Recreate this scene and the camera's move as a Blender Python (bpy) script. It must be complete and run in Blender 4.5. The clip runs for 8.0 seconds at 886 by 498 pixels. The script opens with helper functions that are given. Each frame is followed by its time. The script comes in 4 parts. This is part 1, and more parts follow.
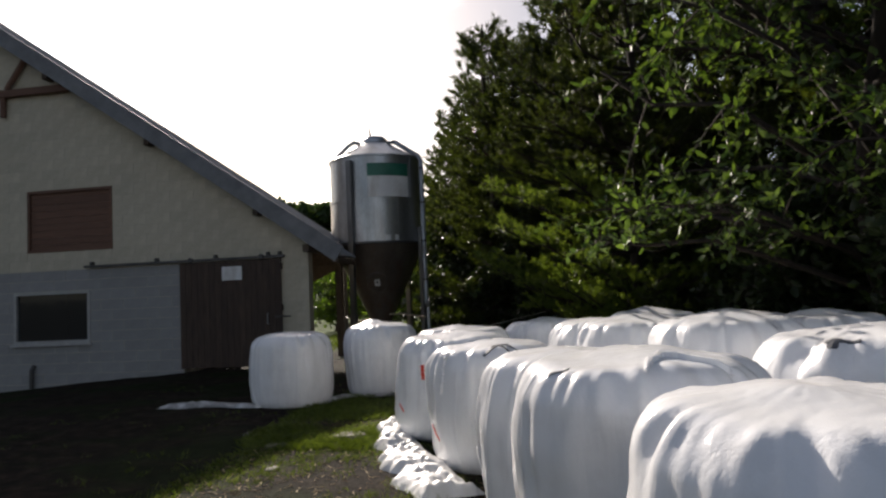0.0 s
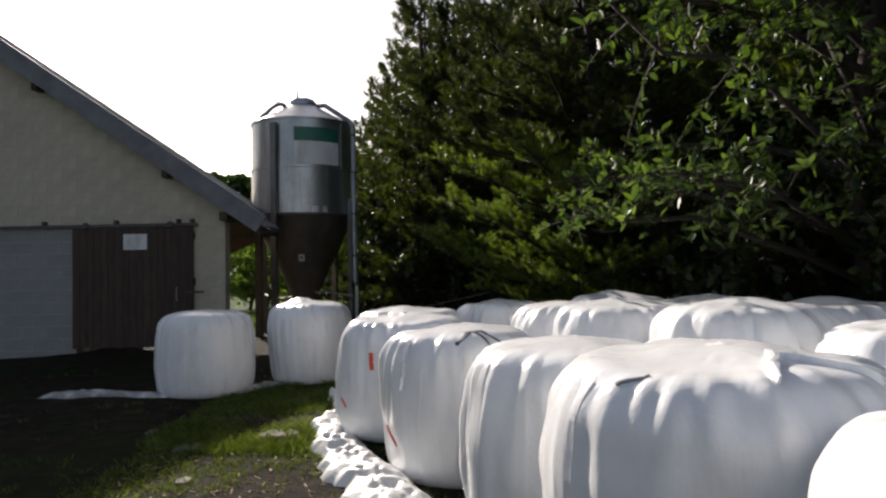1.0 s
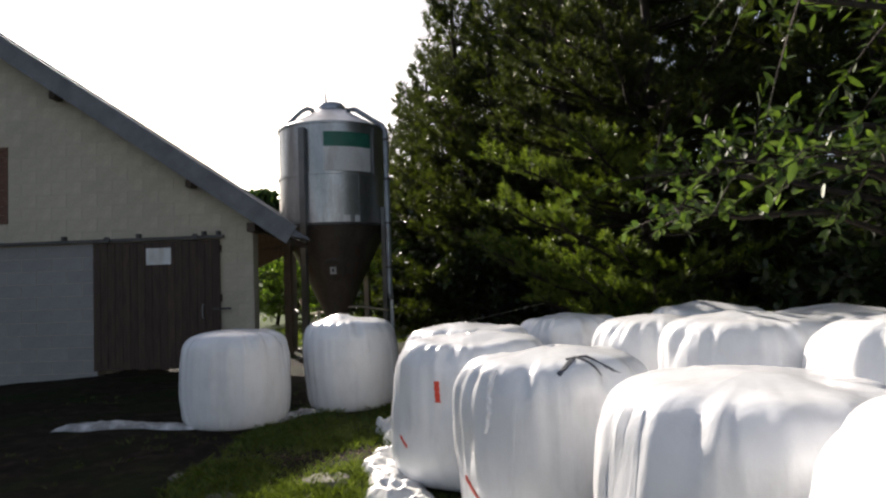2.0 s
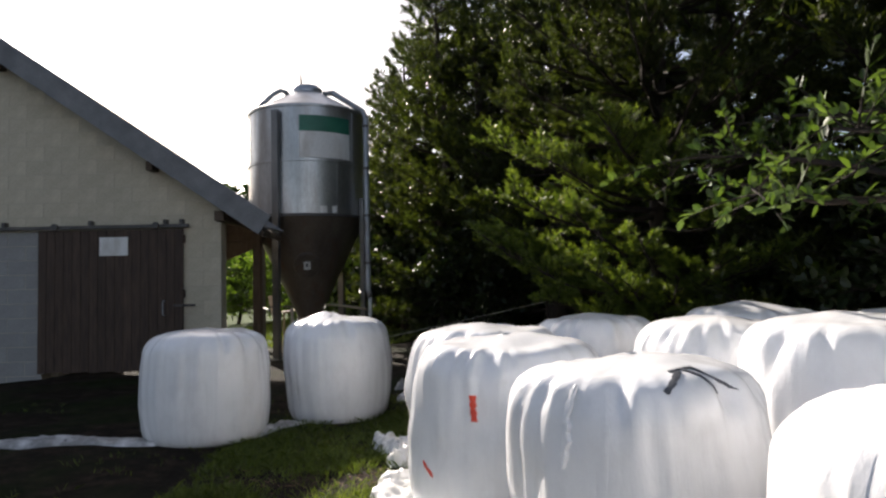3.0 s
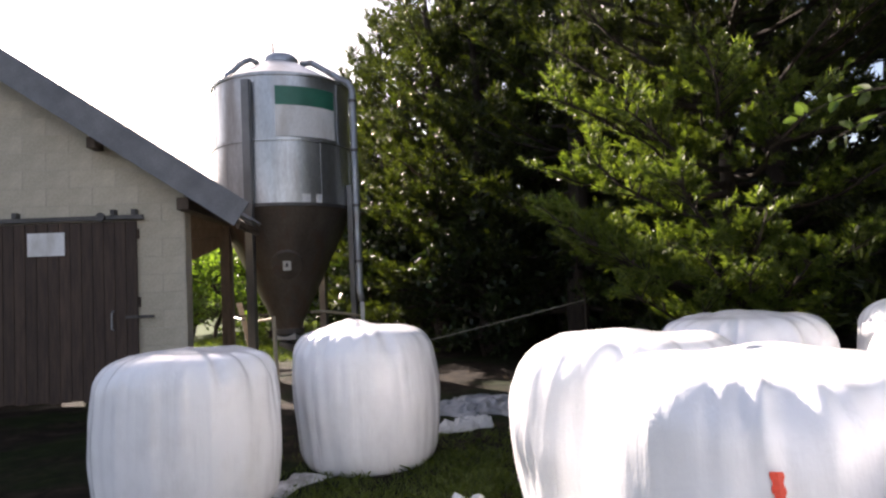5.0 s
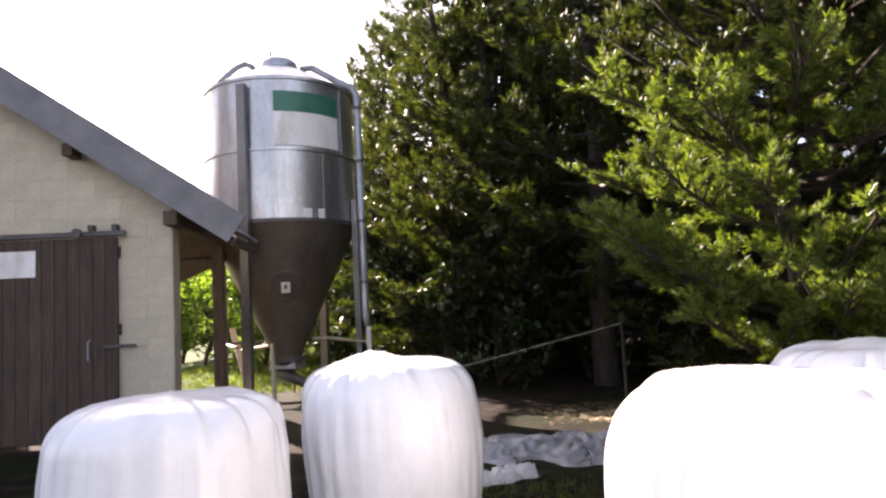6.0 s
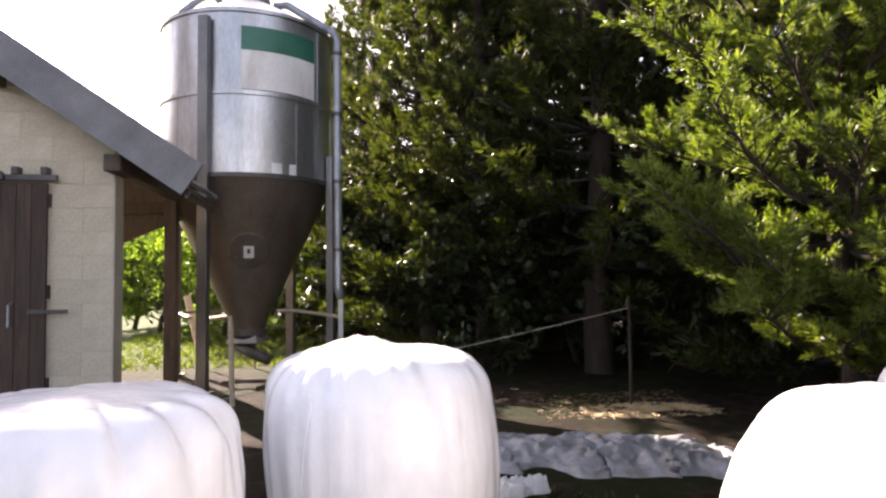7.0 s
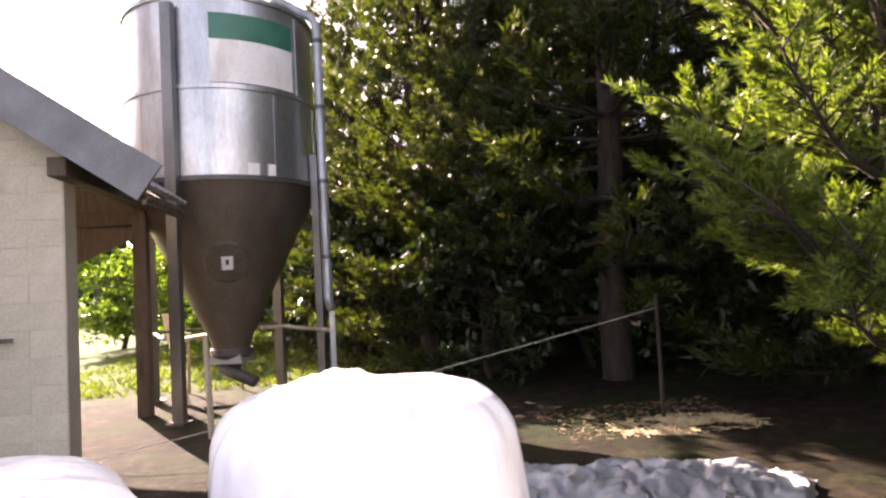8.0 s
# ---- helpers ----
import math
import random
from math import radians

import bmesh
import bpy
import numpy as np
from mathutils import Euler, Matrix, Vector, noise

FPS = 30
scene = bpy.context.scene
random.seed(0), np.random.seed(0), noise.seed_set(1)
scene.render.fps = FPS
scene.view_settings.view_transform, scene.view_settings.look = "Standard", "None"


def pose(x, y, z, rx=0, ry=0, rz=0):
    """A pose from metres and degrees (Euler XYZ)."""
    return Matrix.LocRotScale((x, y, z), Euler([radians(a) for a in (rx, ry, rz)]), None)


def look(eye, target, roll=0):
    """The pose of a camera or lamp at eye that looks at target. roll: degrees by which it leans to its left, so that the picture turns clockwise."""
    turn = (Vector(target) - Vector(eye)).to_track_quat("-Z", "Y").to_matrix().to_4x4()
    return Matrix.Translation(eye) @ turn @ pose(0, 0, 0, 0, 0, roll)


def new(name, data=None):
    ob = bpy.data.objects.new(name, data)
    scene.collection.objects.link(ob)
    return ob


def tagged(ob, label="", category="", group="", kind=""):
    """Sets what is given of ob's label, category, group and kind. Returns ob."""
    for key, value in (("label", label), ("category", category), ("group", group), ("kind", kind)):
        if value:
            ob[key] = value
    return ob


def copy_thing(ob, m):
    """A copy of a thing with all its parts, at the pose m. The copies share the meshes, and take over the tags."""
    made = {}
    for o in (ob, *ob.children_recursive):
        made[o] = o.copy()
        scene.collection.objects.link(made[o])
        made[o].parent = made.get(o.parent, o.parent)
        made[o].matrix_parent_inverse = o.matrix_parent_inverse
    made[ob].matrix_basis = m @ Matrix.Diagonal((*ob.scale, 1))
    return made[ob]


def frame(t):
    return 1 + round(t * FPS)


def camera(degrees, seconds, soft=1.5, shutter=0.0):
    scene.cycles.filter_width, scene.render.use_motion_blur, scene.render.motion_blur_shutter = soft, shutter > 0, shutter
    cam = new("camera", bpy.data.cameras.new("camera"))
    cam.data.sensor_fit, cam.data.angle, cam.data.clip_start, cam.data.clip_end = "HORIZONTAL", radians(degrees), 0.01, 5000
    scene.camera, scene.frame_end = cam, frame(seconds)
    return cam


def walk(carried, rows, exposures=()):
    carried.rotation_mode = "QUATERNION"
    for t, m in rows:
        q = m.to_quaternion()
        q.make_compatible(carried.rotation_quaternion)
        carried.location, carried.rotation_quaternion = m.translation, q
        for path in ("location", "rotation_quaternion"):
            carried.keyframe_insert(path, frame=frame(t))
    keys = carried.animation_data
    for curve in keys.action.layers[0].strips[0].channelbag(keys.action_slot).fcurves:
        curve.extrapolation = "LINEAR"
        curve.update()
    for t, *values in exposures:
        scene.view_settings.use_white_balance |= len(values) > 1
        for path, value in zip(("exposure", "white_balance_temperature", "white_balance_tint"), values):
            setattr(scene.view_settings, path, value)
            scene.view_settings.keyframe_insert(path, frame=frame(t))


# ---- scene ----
# ---- camera ----
cam = camera(68.6, 8.0, 2.4)
PATH = [
    (0, (0.925, 0.041, 1.593), (0.612, 2.012, 1.720), -2.6),
    (0.5, (0.647, 0.579, 1.573), (0.624, 2.578, 1.607), 1.4),
    (1, (0.402, 1.045, 1.555), (0.342, 3.043, 1.615), -1.0),
    (1.5, (0.194, 1.529, 1.572), (0.051, 3.522, 1.667), -2.0),
    (3, (-0.573, 2.926, 1.502), (-0.577, 4.923, 1.599), -1.2),
    (3.5, (-0.828, 3.353, 1.503), (-0.770, 5.352, 1.514), -0.7),
    (4, (-1.090, 3.885, 1.505), (-1.029, 5.884, 1.532), -1.2),
    (4.5, (-1.340, 4.387, 1.466), (-1.098, 6.368, 1.585), -0.8),
    (5, (-1.550, 4.881, 1.435), (-1.399, 6.873, 1.541), -2.6),
    (6.5, (-1.920, 6.415, 1.468), (-1.717, 8.395, 1.663), -2.8),
    (7, (-1.983, 6.966, 1.467), (-1.705, 8.944, 1.558), -0.6),
    (7.5, (-1.968, 7.477, 1.518), (-1.364, 9.383, 1.558), -4.2),
    (8, (-1.872, 7.842, 1.488), (-1.589, 9.819, 1.588), -3.1),
]
walk(cam, [(t, look(eye, target, roll)) for t, eye, target, roll in PATH], [(0.0, 0.48, 6650, 15), (1.5, 0.74, 6600, 14), (3.5, 1.25, 6600, 16), (5.0, 1.95, 6800, 22), (6.5, 2.75, 7150, 28), (7.0, 2.65, 7200, 27), (7.5, 3.0, 7400, 29), (8.0, 3.15, 7600, 32)])

# ---- world, sun, exposure ----
SUN_AZ, SUN_EL = radians(-28.5), radians(27.0)      # azimuth from +y towards +x
SUN_DIR = Vector((math.sin(SUN_AZ) * math.cos(SUN_EL), math.cos(SUN_AZ) * math.cos(SUN_EL), math.sin(SUN_EL)))
world = bpy.data.worlds.new("sky")
scene.world = world
world.use_nodes = True
wt = world.node_tree
wt.nodes.clear()
w_out = wt.nodes.new("ShaderNodeOutputWorld")
w_bg = wt.nodes.new("ShaderNodeBackground")
w_sky = wt.nodes.new("ShaderNodeTexSky")
w_sky.sky_type = "NISHITA"
w_sky.sun_disc = False
w_sky.sun_elevation = SUN_EL
w_sky.sun_rotation = SUN_AZ
w_sky.air_density, w_sky.dust_density, w_sky.ozone_density = 1.0, 2.0, 1.0
w_co = wt.nodes.new("ShaderNodeTexCoord")
w_map = wt.nodes.new("ShaderNodeMapping")
w_map.inputs["Scale"].default_value = (1.0, 1.0, 2.6)
w_noise = wt.nodes.new("ShaderNodeTexNoise")
w_noise.inputs["Scale"].default_value = 2.6
w_noise.inputs["Detail"].default_value = 6.0
w_ramp = wt.nodes.new("ShaderNodeValToRGB")
w_ramp.color_ramp.elements[0].position = 0.45
w_ramp.color_ramp.elements[1].position = 0.66
w_mix = wt.nodes.new("ShaderNodeMixRGB")
w_grey = wt.nodes.new("ShaderNodeHueSaturation")
w_grey.inputs["Saturation"].default_value = 0.38
w_grey.inputs["Value"].default_value = 1.7
wt.links.new(w_sky.outputs["Color"], w_grey.inputs["Color"])
wt.links.new(w_grey.outputs["Color"], w_mix.inputs["Color2"])
wt.links.new(w_co.outputs["Generated"], w_map.inputs["Vector"])
wt.links.new(w_map.outputs["Vector"], w_noise.inputs["Vector"])
wt.links.new(w_noise.outputs["Fac"], w_ramp.inputs["Fac"])
wt.links.new(w_ramp.outputs["Color"], w_mix.inputs["Fac"])
wt.links.new(w_sky.outputs["Color"], w_mix.inputs["Color1"])
wt.links.new(w_mix.outputs["Color"], w_bg.inputs["Color"])
wt.links.new(w_bg.outputs["Background"], w_out.inputs["Surface"])
w_bg.inputs["Strength"].default_value = 0.062

sun_data = bpy.data.lights.new("sun", "SUN")
sun_data.energy = 5.0
sun_data.angle = radians(0.6)
sun_data.color = (1.0, 0.93, 0.82)
sun = new("sun", sun_data)
sun.matrix_world = look(SUN_DIR * 60, (0, 0, 0))


# ---- materials ----
def mat_base(name):
    m = bpy.data.materials.new(name)
    m.use_nodes = True
    nt = m.node_tree
    return m, nt, nt.nodes["Principled BSDF"]


def noise_node(nt, scale, detail=5.0, stretch=(1, 1, 1), rough=0.55, coord="Object"):
    co = nt.nodes.new("ShaderNodeTexCoord")
    mp = nt.nodes.new("ShaderNodeMapping")
    mp.inputs["Scale"].default_value = stretch
    nz = nt.nodes.new("ShaderNodeTexNoise")
    nz.inputs["Scale"].default_value = scale
    nz.inputs["Detail"].default_value = detail
    nz.inputs["Roughness"].default_value = rough
    nt.links.new(co.outputs[coord], mp.inputs["Vector"])
    nt.links.new(mp.outputs["Vector"], nz.inputs["Vector"])
    return nz.outputs["Fac"]


def ramp(nt, fac, stops):
    r = nt.nodes.new("ShaderNodeValToRGB")
    els = r.color_ramp.elements
    while len(els) < len(stops):
        els.new(0.5)
    for e, (p, c) in zip(els, stops):
        e.position, e.color = p, (*c, 1.0)
    nt.links.new(fac, r.inputs["Fac"])
    return r.outputs["Color"]


def mixc(nt, a, b, fac, mode="MIX"):
    n = nt.nodes.new("ShaderNodeMixRGB")
    n.blend_type = mode
    for sock, v in ((n.inputs["Color1"], a), (n.inputs["Color2"], b), (n.inputs["Fac"], fac)):
        if isinstance(v, (int, float)):
            sock.default_value = v
        elif isinstance(v, tuple):
            sock.default_value = (*v, 1.0)
        else:
            nt.links.new(v, sock)
    return n.outputs["Color"]


def bump(nt, bsdf, fac, strength, dist, prev=None):
    b = nt.nodes.new("ShaderNodeBump")
    b.inputs["Strength"].default_value = strength
    b.inputs["Distance"].default_value = dist
    nt.links.new(fac, b.inputs["Height"])
    if prev is not None:
        nt.links.new(prev, b.inputs["Normal"])
    nt.links.new(b.outputs["Normal"], bsdf.inputs["Normal"])
    return b.outputs["Normal"]


def surface(name, dark, light, rough=0.8, metal=0.0, scale=6.0, stretch=(1, 1, 1), fine=60.0, bump_s=0.3, bump_d=0.01, stain=None, vary=0.0):
    m, nt, bs = mat_base(name)
    big = noise_node(nt, scale, 6, stretch)
    col = ramp(nt, big, [(0.3, dark), (0.7, light)])
    small = noise_node(nt, fine, 4, stretch)
    col = mixc(nt, col, ramp(nt, small, [(0.3, (0.72, 0.72, 0.72)), (0.7, (1.0, 1.0, 1.0))]), 0.8, "MULTIPLY")
    if stain:
        sfac = ramp(nt, noise_node(nt, stain[1], 7, stain[2], 0.65), [(0.52, (0, 0, 0)), (0.72, (1, 1, 1))])
        col = mixc(nt, col, stain[0], sfac)
    if vary:
        info = nt.nodes.new("ShaderNodeObjectInfo")
        v = ramp(nt, info.outputs["Random"], [(0.0, (1 - vary,) * 3), (1.0, (1.0, 1.0, 1.0))])
        col = mixc(nt, col, v, 1.0, "MULTIPLY")
    nt.links.new(col, bs.inputs["Base Color"])
    bs.inputs["Roughness"].default_value = rough
    bs.inputs["Metallic"].default_value = metal
    n1 = bump(nt, bs, small, bump_s, bump_d * 0.3)
    bump(nt, bs, big, bump_s, bump_d, n1)
    return m


def film_material(name, tone=(0.86, 0.865, 0.875), rough=0.20):
    """White stretch film: streaks along the sides, small puckers, dusty marks."""
    m, nt, bs = mat_base(name)
    streak = noise_node(nt, 22.0, 4, (1, 1, 0.07))
    pucker = noise_node(nt, 5.0, 5, (1, 1, 0.6), 0.6)
    fine = noise_node(nt, 55.0, 3, (1, 1, 0.25))
    col = mixc(nt, tone, (0.75, 0.75, 0.755), ramp(nt, pucker, [(0.45, (0, 0, 0)), (0.75, (1, 1, 1))]))
    dirt = ramp(nt, noise_node(nt, 2.3, 8, (1, 1, 1), 0.7), [(0.64, (0, 0, 0)), (0.85, (0.45, 0.45, 0.45))])
    col = mixc(nt, col, (0.46, 0.43, 0.36), dirt)
    nt.links.new(col, bs.inputs["Base Color"])
    bs.inputs["Roughness"].default_value = rough
    bs.inputs["Subsurface Weight"].default_value = 0.12
    bs.inputs["Subsurface Radius"].default_value = (0.05, 0.05, 0.05)
    n1 = bump(nt, bs, streak, 0.45, 0.008)
    n2 = bump(nt, bs, fine, 0.28, 0.003, n1)
    bump(nt, bs, pucker, 0.35, 0.02, n2)
    return m


def leaf_material(name, dark, light, trans=0.35, rough=0.45):
    m, nt, bs = mat_base(name)
    geo = nt.nodes.new("ShaderNodeNewGeometry")
    col = ramp(nt, geo.outputs["Random Per Island"], [(0.0, dark), (1.0, light)])
    col = mixc(nt, col, ramp(nt, noise_node(nt, 1.1, 3), [(0.35, (0.62, 0.66, 0.5)), (0.65, (1.0, 1.0, 1.0))]), 1.0, "MULTIPLY")
    nt.links.new(col, bs.inputs["Base Color"])
    bs.inputs["Roughness"].default_value = rough
    tr = nt.nodes.new("ShaderNodeBsdfTranslucent")
    nt.links.new(mixc(nt, col, (1.3, 1.35, 0.5), 1.0, "MULTIPLY"), tr.inputs["Color"])
    mx = nt.nodes.new("ShaderNodeMixShader")
    mx.inputs["Fac"].default_value = trans
    out = nt.nodes["Material Output"]
    nt.links.new(bs.outputs["BSDF"], mx.inputs[1])
    nt.links.new(tr.outputs["BSDF"], mx.inputs[2])
    nt.links.new(mx.outputs["Shader"], out.inputs["Surface"])
    return m


def glass_material(name):
    m, nt, bs = mat_base(name)
    bs.inputs["Base Color"].default_value = (0.02, 0.022, 0.024, 1)
    bs.inputs["Roughness"].default_value = 0.06
    bs.inputs["Specular IOR Level"].default_value = 0.7
    bump(nt, bs, noise_node(nt, 1.6, 2), 0.15, 0.02)
    return m


M_FILM = film_material("white_film")
M_SCRAP = film_material("torn_film", (0.62, 0.61, 0.58), 0.42)
# white film toned down to grey: the barn's shade put into the colour
M_FILM_SHADED = film_material("shaded_film", (0.22, 0.22, 0.21), 0.4)
M_TARP = surface("grey_sheet", (0.17, 0.175, 0.18), (0.40, 0.405, 0.41), 0.38, 0, 3.0, bump_s=0.4, bump_d=0.02, stain=((0.12, 0.10, 0.07), 4.0, (1, 1, 1)))
M_RED = surface("red_tape", (0.75, 0.06, 0.03), (0.85, 0.10, 0.05), 0.5)
M_BLACK = surface("dark_tape", (0.05, 0.055, 0.065), (0.09, 0.095, 0.11), 0.45)
M_BLOCK = surface("whitewashed_block", (0.50, 0.45, 0.34), (0.68, 0.62, 0.49), 0.92, 0, 1.6, fine=45.0, bump_s=0.5, bump_d=0.012, stain=((0.38, 0.34, 0.27), 1.1, (1, 1, 0.45)), vary=0.12)
M_LIME = surface("lime_wash", (0.27, 0.268, 0.266), (0.375, 0.372, 0.37), 0.92, 0, 1.4, fine=50.0, bump_s=0.5, bump_d=0.01, stain=((0.24, 0.235, 0.22), 1.3, (1, 1, 0.5)), vary=0.1)
M_MORTAR = surface("mortar", (0.46, 0.42, 0.33), (0.58, 0.53, 0.43), 0.95, 0, 3.0)
M_DOOR = surface("dark_door_wood", (0.045, 0.028, 0.020), (0.10, 0.062, 0.042), 0.75, 0, 5.0, (6, 6, 0.5), 40.0, 0.5, 0.006, vary=0.3)
M_SHUTTER = surface("brown_board", (0.13, 0.065, 0.042), (0.22, 0.115, 0.075), 0.8, 0, 4.0, (0.5, 6, 6), 40.0, 0.5, 0.006, vary=0.25)
M_TIMBER = surface("old_timber", (0.07, 0.05, 0.036), (0.15, 0.11, 0.08), 0.85, 0, 4.0, (4, 4, 1), 50.0, 0.5, 0.006, vary=0.2)
M_SOFFIT = surface("soffit_board", (0.10, 0.075, 0.055), (0.20, 0.15, 0.11), 0.85, 0, 4.0, (6, 0.6, 1), 40.0, 0.4, 0.006, vary=0.25)
M_ROOF = surface("grey_roof_sheet", (0.16, 0.16, 0.165), (0.27, 0.27, 0.275), 0.7, 0, 2.5, fine=40.0, stain=((0.10, 0.11, 0.07), 2.0, (1, 1, 1)))
M_VERGE = surface("grey_verge_paint", (0.15, 0.155, 0.165), (0.24, 0.245, 0.255), 0.7, 0, 3.0)
M_STEEL = surface("galvanised_steel", (0.42, 0.43, 0.44), (0.60, 0.61, 0.62), 0.36, 0.9, 1.6, (1, 1, 0.35), 30.0, 0.08, 0.004, stain=((0.30, 0.28, 0.26), 2.0, (1, 1, 0.15)))
# dark brown base carries the ground's reflection; the streaked stain is weathering
M_HOPPER = surface("weathered_steel_ground_tint", (0.13, 0.11, 0.095), (0.22, 0.19, 0.165), 0.5, 0.7, 2.0, (1, 1, 0.4), 30.0, 0.1, 0.004, stain=((0.16, 0.10, 0.07), 2.6, (1, 1, 0.2)))
M_DARKSTEEL = surface("dark_steel", (0.07, 0.068, 0.066), (0.14, 0.13, 0.125), 0.55, 0.5, 4.0)
M_LEG = surface("dull_galvanised_steel", (0.13, 0.13, 0.13), (0.24, 0.24, 0.24), 0.42, 0.8, 3.0, (1, 1, 0.4))
M_PIPE = surface("grey_pipe", (0.32, 0.34, 0.37), (0.44, 0.46, 0.48), 0.4, 0.5, 3.0, stain=((0.2, 0.17, 0.14), 4.0, (1, 1, 0.4)))
M_GREEN = surface("green_panel_paint", (0.015, 0.13, 0.085), (0.03, 0.18, 0.12), 0.45, 0, 3.0)
M_WHITE = surface("white_panel_paint", (0.74, 0.74, 0.73), (0.84, 0.84, 0.83), 0.5, 0, 3.0, stain=((0.5, 0.48, 0.44), 2.5, (1, 1, 0.3)))
M_FRAME = surface("white_window_paint", (0.34, 0.335, 0.32), (0.46, 0.455, 0.44), 0.6, 0, 6.0)
M_GLASS = glass_material("window_glass")
M_BARK = surface("bark", (0.018, 0.013, 0.009), (0.048, 0.034, 0.024), 0.95, 0, 9.0, (1, 1, 0.3), 50.0, 0.9, 0.03)
M_PALEWOOD = surface("pale_plank", (0.36, 0.29, 0.20), (0.52, 0.44, 0.32), 0.8, 0, 6.0, (0.4, 4, 4), 50.0)
M_STONE = surface("field_stone", (0.11, 0.10, 0.085), (0.22, 0.20, 0.17), 0.9, 0, 5.0, bump_s=0.7, bump_d=0.02)
M_STRAW = surface("straw", (0.34, 0.25, 0.12), (0.55, 0.43, 0.24), 0.8, 0, 12.0)
M_LITTER = surface("leaf_litter", (0.13, 0.075, 0.035), (0.26, 0.16, 0.08), 0.85, 0, 12.0)
M_ROPE = surface("fence_rope", (0.36, 0.33, 0.27), (0.5, 0.46, 0.38), 0.8, 0, 20.0)
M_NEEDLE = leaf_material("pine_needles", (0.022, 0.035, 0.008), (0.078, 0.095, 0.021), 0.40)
# brighter copy of the pine needles: sunlight put into the colour
M_NEEDLE_LIT = leaf_material("sunlit_pine_needles", (0.060, 0.100, 0.018), (0.190, 0.240, 0.055), 0.48)
M_LEAF = leaf_material("willow_leaves", (0.030, 0.062, 0.012), (0.120, 0.180, 0.045), 0.38, 0.5)
M_BUSH = leaf_material("bush_leaves", (0.07, 0.13, 0.02), (0.16, 0.24, 0.045), 0.5)
M_FAR = leaf_material("far_leaves", (0.035, 0.07, 0.025), (0.07, 0.115, 0.04), 0.25, 0.6)
# near-black leaf colour stands for the gloom below the trees
M_UNDER_SHADED = leaf_material("shaded_undergrowth_leaves", (0.014, 0.026, 0.008), (0.034, 0.054, 0.014), 0.25)
M_GRASS = leaf_material("grass_blades", (0.070, 0.105, 0.022), (0.175, 0.215, 0.055), 0.45, 0.6)


def ground_material():
    m, nt, bs = mat_base("yard_ground")
    patch = noise_node(nt, 0.55, 7, (1, 1, 1), 0.62)
    mid = noise_node(nt, 4.5, 7, (1, 1, 1), 0.7)
    fine = noise_node(nt, 45.0, 5, (1, 1, 1), 0.7)
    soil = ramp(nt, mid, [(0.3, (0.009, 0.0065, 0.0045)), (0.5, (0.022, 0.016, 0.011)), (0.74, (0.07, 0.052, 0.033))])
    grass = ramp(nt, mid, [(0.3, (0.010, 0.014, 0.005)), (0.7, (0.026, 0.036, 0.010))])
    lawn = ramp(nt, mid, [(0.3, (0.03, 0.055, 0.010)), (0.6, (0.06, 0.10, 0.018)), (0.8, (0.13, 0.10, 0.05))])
    col = mixc(nt, soil, grass, ramp(nt, patch, [(0.47, (0, 0, 0)), (0.58, (1, 1, 1))]))
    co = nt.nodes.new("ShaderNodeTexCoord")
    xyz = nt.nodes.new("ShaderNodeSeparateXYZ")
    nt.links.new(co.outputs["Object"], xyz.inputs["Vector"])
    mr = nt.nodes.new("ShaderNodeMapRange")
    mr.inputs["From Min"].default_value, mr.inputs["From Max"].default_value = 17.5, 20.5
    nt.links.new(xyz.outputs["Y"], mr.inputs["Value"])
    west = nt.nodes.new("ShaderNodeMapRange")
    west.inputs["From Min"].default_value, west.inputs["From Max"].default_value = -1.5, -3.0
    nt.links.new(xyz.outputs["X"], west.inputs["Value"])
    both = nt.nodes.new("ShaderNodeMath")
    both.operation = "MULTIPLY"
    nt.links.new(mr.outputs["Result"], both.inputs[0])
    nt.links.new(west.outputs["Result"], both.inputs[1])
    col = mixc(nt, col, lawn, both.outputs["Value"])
    col = mixc(nt, col, ramp(nt, fine, [(0.25, (0.5, 0.5, 0.5)), (0.75, (1.0, 1.0, 1.0))]), 0.9, "MULTIPLY")
    nt.links.new(col, bs.inputs["Base Color"])
    bs.inputs["Roughness"].default_value = 0.95
    bs.inputs["Specular IOR Level"].default_value = 0.08
    n1 = bump(nt, bs, fine, 0.7, 0.02)
    bump(nt, bs, mid, 0.6, 0.05, n1)
    return m


M_GROUND = ground_material()


# ---- mesh helpers ----
def mesh_from(name, verts, faces, material, smooth=False):
    me = bpy.data.meshes.new(name)
    me.from_pydata([tuple(v) for v in verts], [], [tuple(int(i) for i in f) for f in faces])
    me.materials.append(material)
    if smooth:
        me.shade_smooth()
    me.update()
    return me


def link(name, me, parent=None, label="", m=None):
    ob = new(name, me)
    if parent is not None:
        ob.parent = parent
    if m is not None:
        ob.matrix_basis = m
    if label:
        tagged(ob, label)
    return ob


def part(name, bm, material, parent=None, label="", smooth=False, m=None):
    me = bpy.data.meshes.new(name)
    bm.to_mesh(me)
    bm.free()
    me.materials.append(material)
    if smooth:
        me.shade_smooth()
    return link(name, me, parent, label, m)


def thing(name, m, label, category, group="", kind=""):
    ob = new(name)
    ob.matrix_basis = m
    return tagged(ob, label, category, group, kind)


